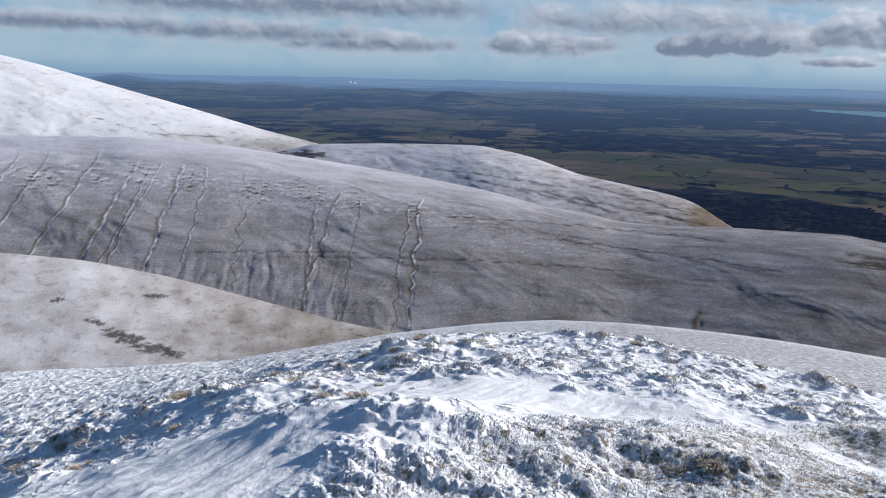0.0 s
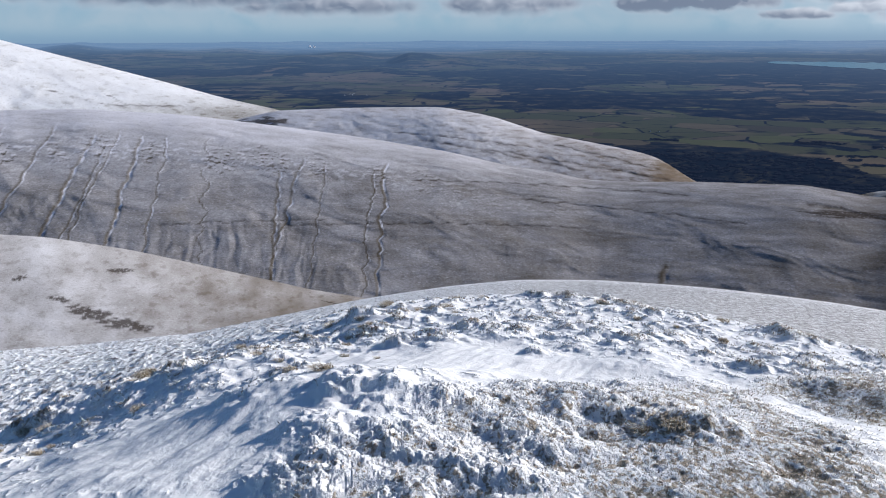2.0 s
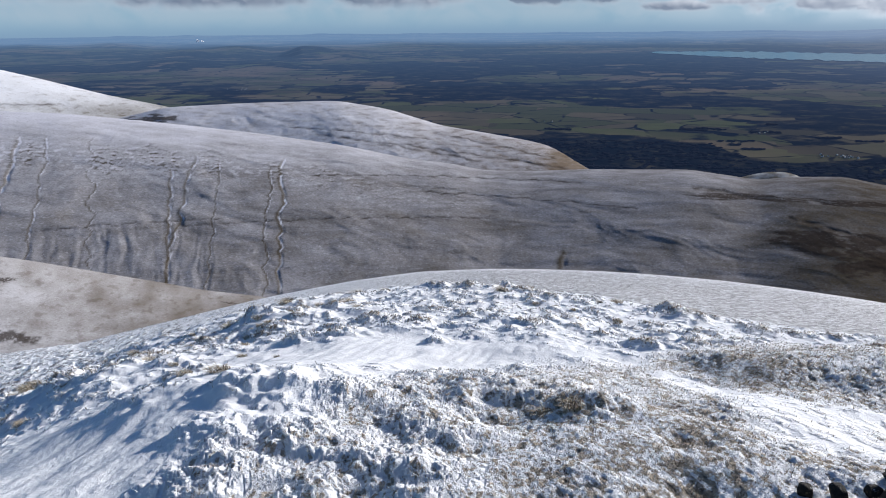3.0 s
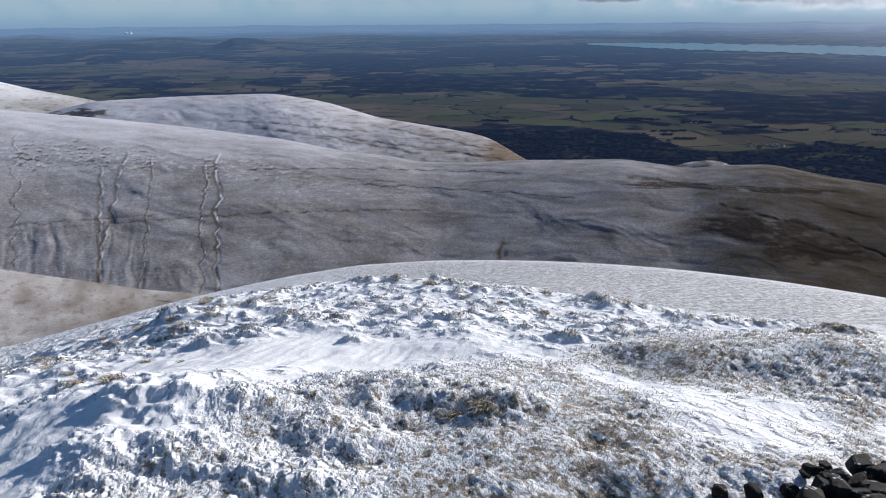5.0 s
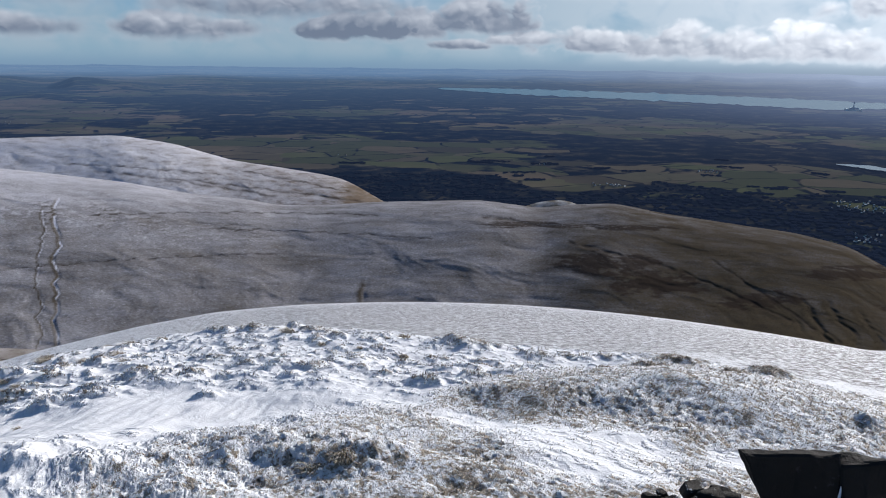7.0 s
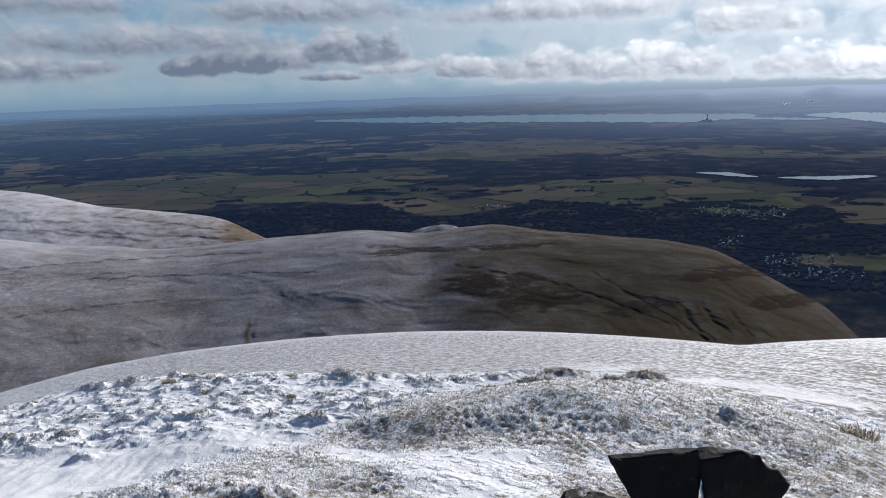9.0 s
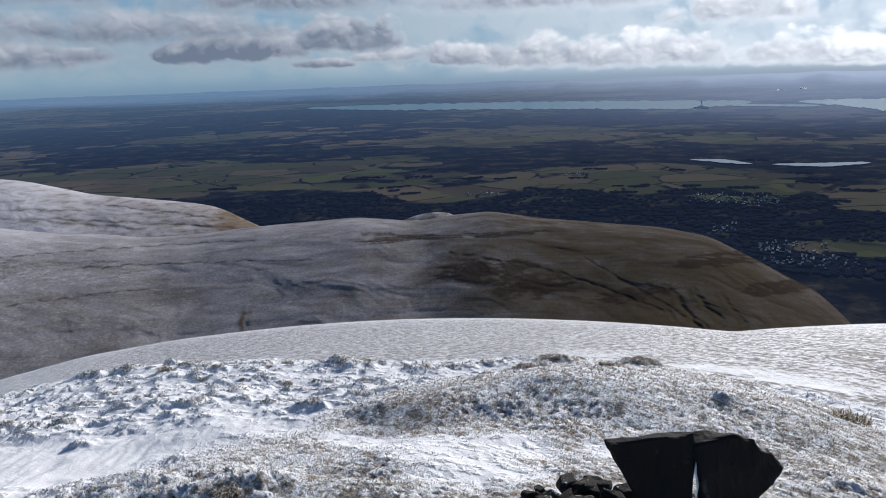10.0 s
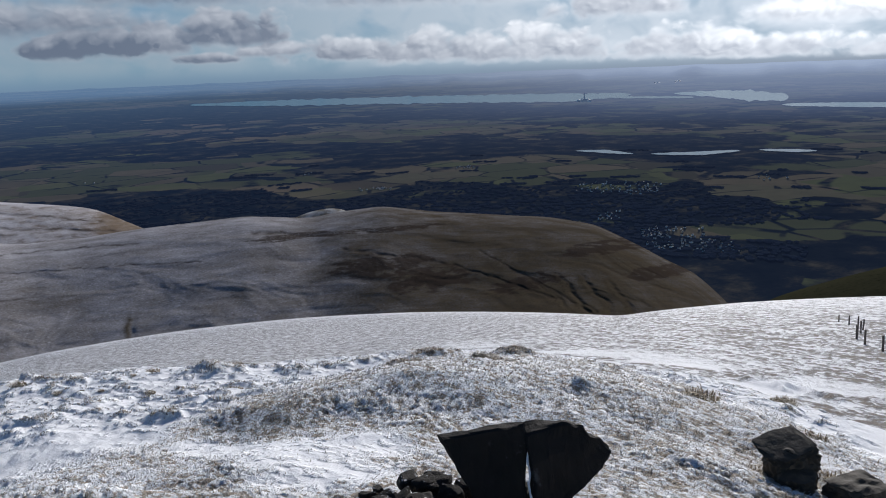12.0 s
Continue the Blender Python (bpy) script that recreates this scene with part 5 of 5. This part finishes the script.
for i in range(46):
    a_ = radians(sown.uniform(-33, 30))
    r_ = float(curve(np.array([math.degrees(a_)]), BROW_R)[0]) * sown.uniform(0.72, 1.0)
    spots_.append((r_ * math.sin(a_), r_ * math.cos(a_), sown.randrange(4), sown.uniform(0.35, 0.65)))
for i in range(44):
    a_ = radians(sown.uniform(-34, 4))
    r_ = float(curve(np.array([math.degrees(a_)]), BROW_R)[0]) * sown.uniform(0.5, 0.98)
    spots_.append((r_ * math.sin(a_), r_ * math.cos(a_), sown.randrange(4), sown.uniform(0.3, 0.6)))
for x, y, kind, size in spots_:
    ob = new("grass_tuft", TUFTS[kind])
    ob.matrix_world = pose(x, y, on_ground(x, y), 0, 0, sown.uniform(-25, 25)) @ Matrix.Diagonal((size, size, size, 1))
    tagged(ob, "tan tuft of dead wind-bent grass in the snow", "grass tuft", "tufts on the hilltop")


# ---- the wire fence on the shoulder ----
def fence():
    top = new("fence")
    tagged(top, "post and wire fence with weathered timber posts in snow", "fence")
    line = []
    for f in (-0.55, -0.35, -0.16, 0.0, 0.13, 0.27, 0.36, 0.47, 0.62, 0.74, 0.86, 1.0):
        x, y = 32.3 + 21.6 * f, 10.9 + 10.0 * f + 0.5 * math.sin(f * 7)
        line.append(Vector((x, y, on_ground(x, y))))
    for i, p in enumerate(line):
        bm = bmesh.new()
        tilt_ = Vector((random.uniform(-0.06, 0.06), random.uniform(-0.06, 0.06), 1.0 + random.uniform(-0.08, 0.08)))
        tube(bm, p - Vector((0, 0, 0.2)), p + tilt_ * 0.68, 0.05, 0.045, 8)
        part("post", bm, TIMBER, top)
    for h in (0.2, 0.4, 0.6):
        bm = bmesh.new()
        for p, q in zip(line, line[1:]):
            tube(bm, p + Vector((0, 0, h)), q + Vector((0, 0, h)), 0.006, 0.006, 4)
        part("wire", bm, WIRE, top)


fence()


# ---- grass: frosted blades on the tussocks and the rimed banks ----
def grass_material():
    m, t, b = material("rimed_grass_blades")
    pick = t.nodes.new("ShaderNodeNewGeometry").outputs["Random Per Island"]
    bare = math_node(t, "MULTIPLY", math_node(t, "SUBTRACT", attribute(t, "tawny"), 0.5), 0.5)
    c = ramp(t, math_node(t, "SUBTRACT", pick, bare, clamp=True), [(0.0, (0.17, 0.13, 0.09)), (0.10, (0.38, 0.31, 0.215)), (0.26, (0.66, 0.59, 0.49)), (0.46, (0.84, 0.83, 0.82)), (1.0, (0.92, 0.92, 0.92))])
    finish(t, b, c, 0.8, None, 0.2)
    return m


def build_grass():
    """Blades bent over along the wind: short and rimed on the turf, longer and tan on the tussocks."""
    r3 = np.random.default_rng(21)
    n = 900000
    az = -38 + 116 * r3.random(n)
    r = 2.2 + 9.9 * r3.random(n) ** 0.85
    ci, ri = np.searchsorted(AZ1, az), np.searchsorted(R1, r)
    g, top = GRASS[ri, ci], TOPS[ri, ci]
    keep = r3.random(n) < np.clip(g * 0.95 - 0.10 + 0.30 * step(top, 0.15, 0.6), 0, 0.75)
    az, r, ci, ri, g, top = az[keep], r[keep], ci[keep], ri[keep], g[keep], top[keep]
    n = len(az)
    x, y = r * np.sin(np.radians(az)), r * np.cos(np.radians(az))
    z = GZ[ri, ci]
    tall = (top > 0.5) & (r3.random(n) < 0.35)
    h = r3.uniform(0.010, 0.030, n) * np.where(tall, 1.9, 1.0)
    wdt = r3.uniform(0.0016, 0.0042, n) * np.clip(r / 4.5, 0.7, 1.7) * np.where(tall, 0.75, 1.0)
    th = r3.normal(math.radians(-103), 0.55, n) + np.where(tall, r3.normal(0, 0.7, n), 0)          # bent over by the wind
    lean = r3.uniform(0.5, 1.9, n) * h
    bx, by = np.cos(th + 1.57) * wdt, np.sin(th + 1.57) * wdt
    tx, ty = x + np.cos(th) * lean, y + np.sin(th) * lean
    v = np.stack([np.stack([x - bx, y - by, z - 0.006], -1), np.stack([x + bx, y + by, z - 0.006], -1), np.stack([tx, ty, z + h], -1)], 1)
    me = bpy.data.meshes.new("grass")
    me.vertices.add(3 * n)
    me.vertices.foreach_set("co", v.astype(np.float32).ravel())
    me.loops.add(3 * n)
    me.loops.foreach_set("vertex_index", np.arange(3 * n, dtype=np.int32))
    me.polygons.add(n)
    me.polygons.foreach_set("loop_start", np.arange(0, 3 * n, 3, dtype=np.int32))
    me.update(calc_edges=True)
    tawny = np.clip(0.55 * tall + 0.6 * step(g, 0.55, 0.95) + 0.25 * field(x * 0.9, y * 0.9, 46) + 0.25 * step(top, 0.2, 0.6) + 0.40, 0, 1)
    me.attributes.new("tawny", "FLOAT", "POINT").data.foreach_set("value", np.repeat(tawny, 3).astype(np.float32))
    me.materials.append(grass_material())
    tagged(new("grass", me), "short wind-bent grass blades white with rime", "grass", kind="stuff")


build_grass()
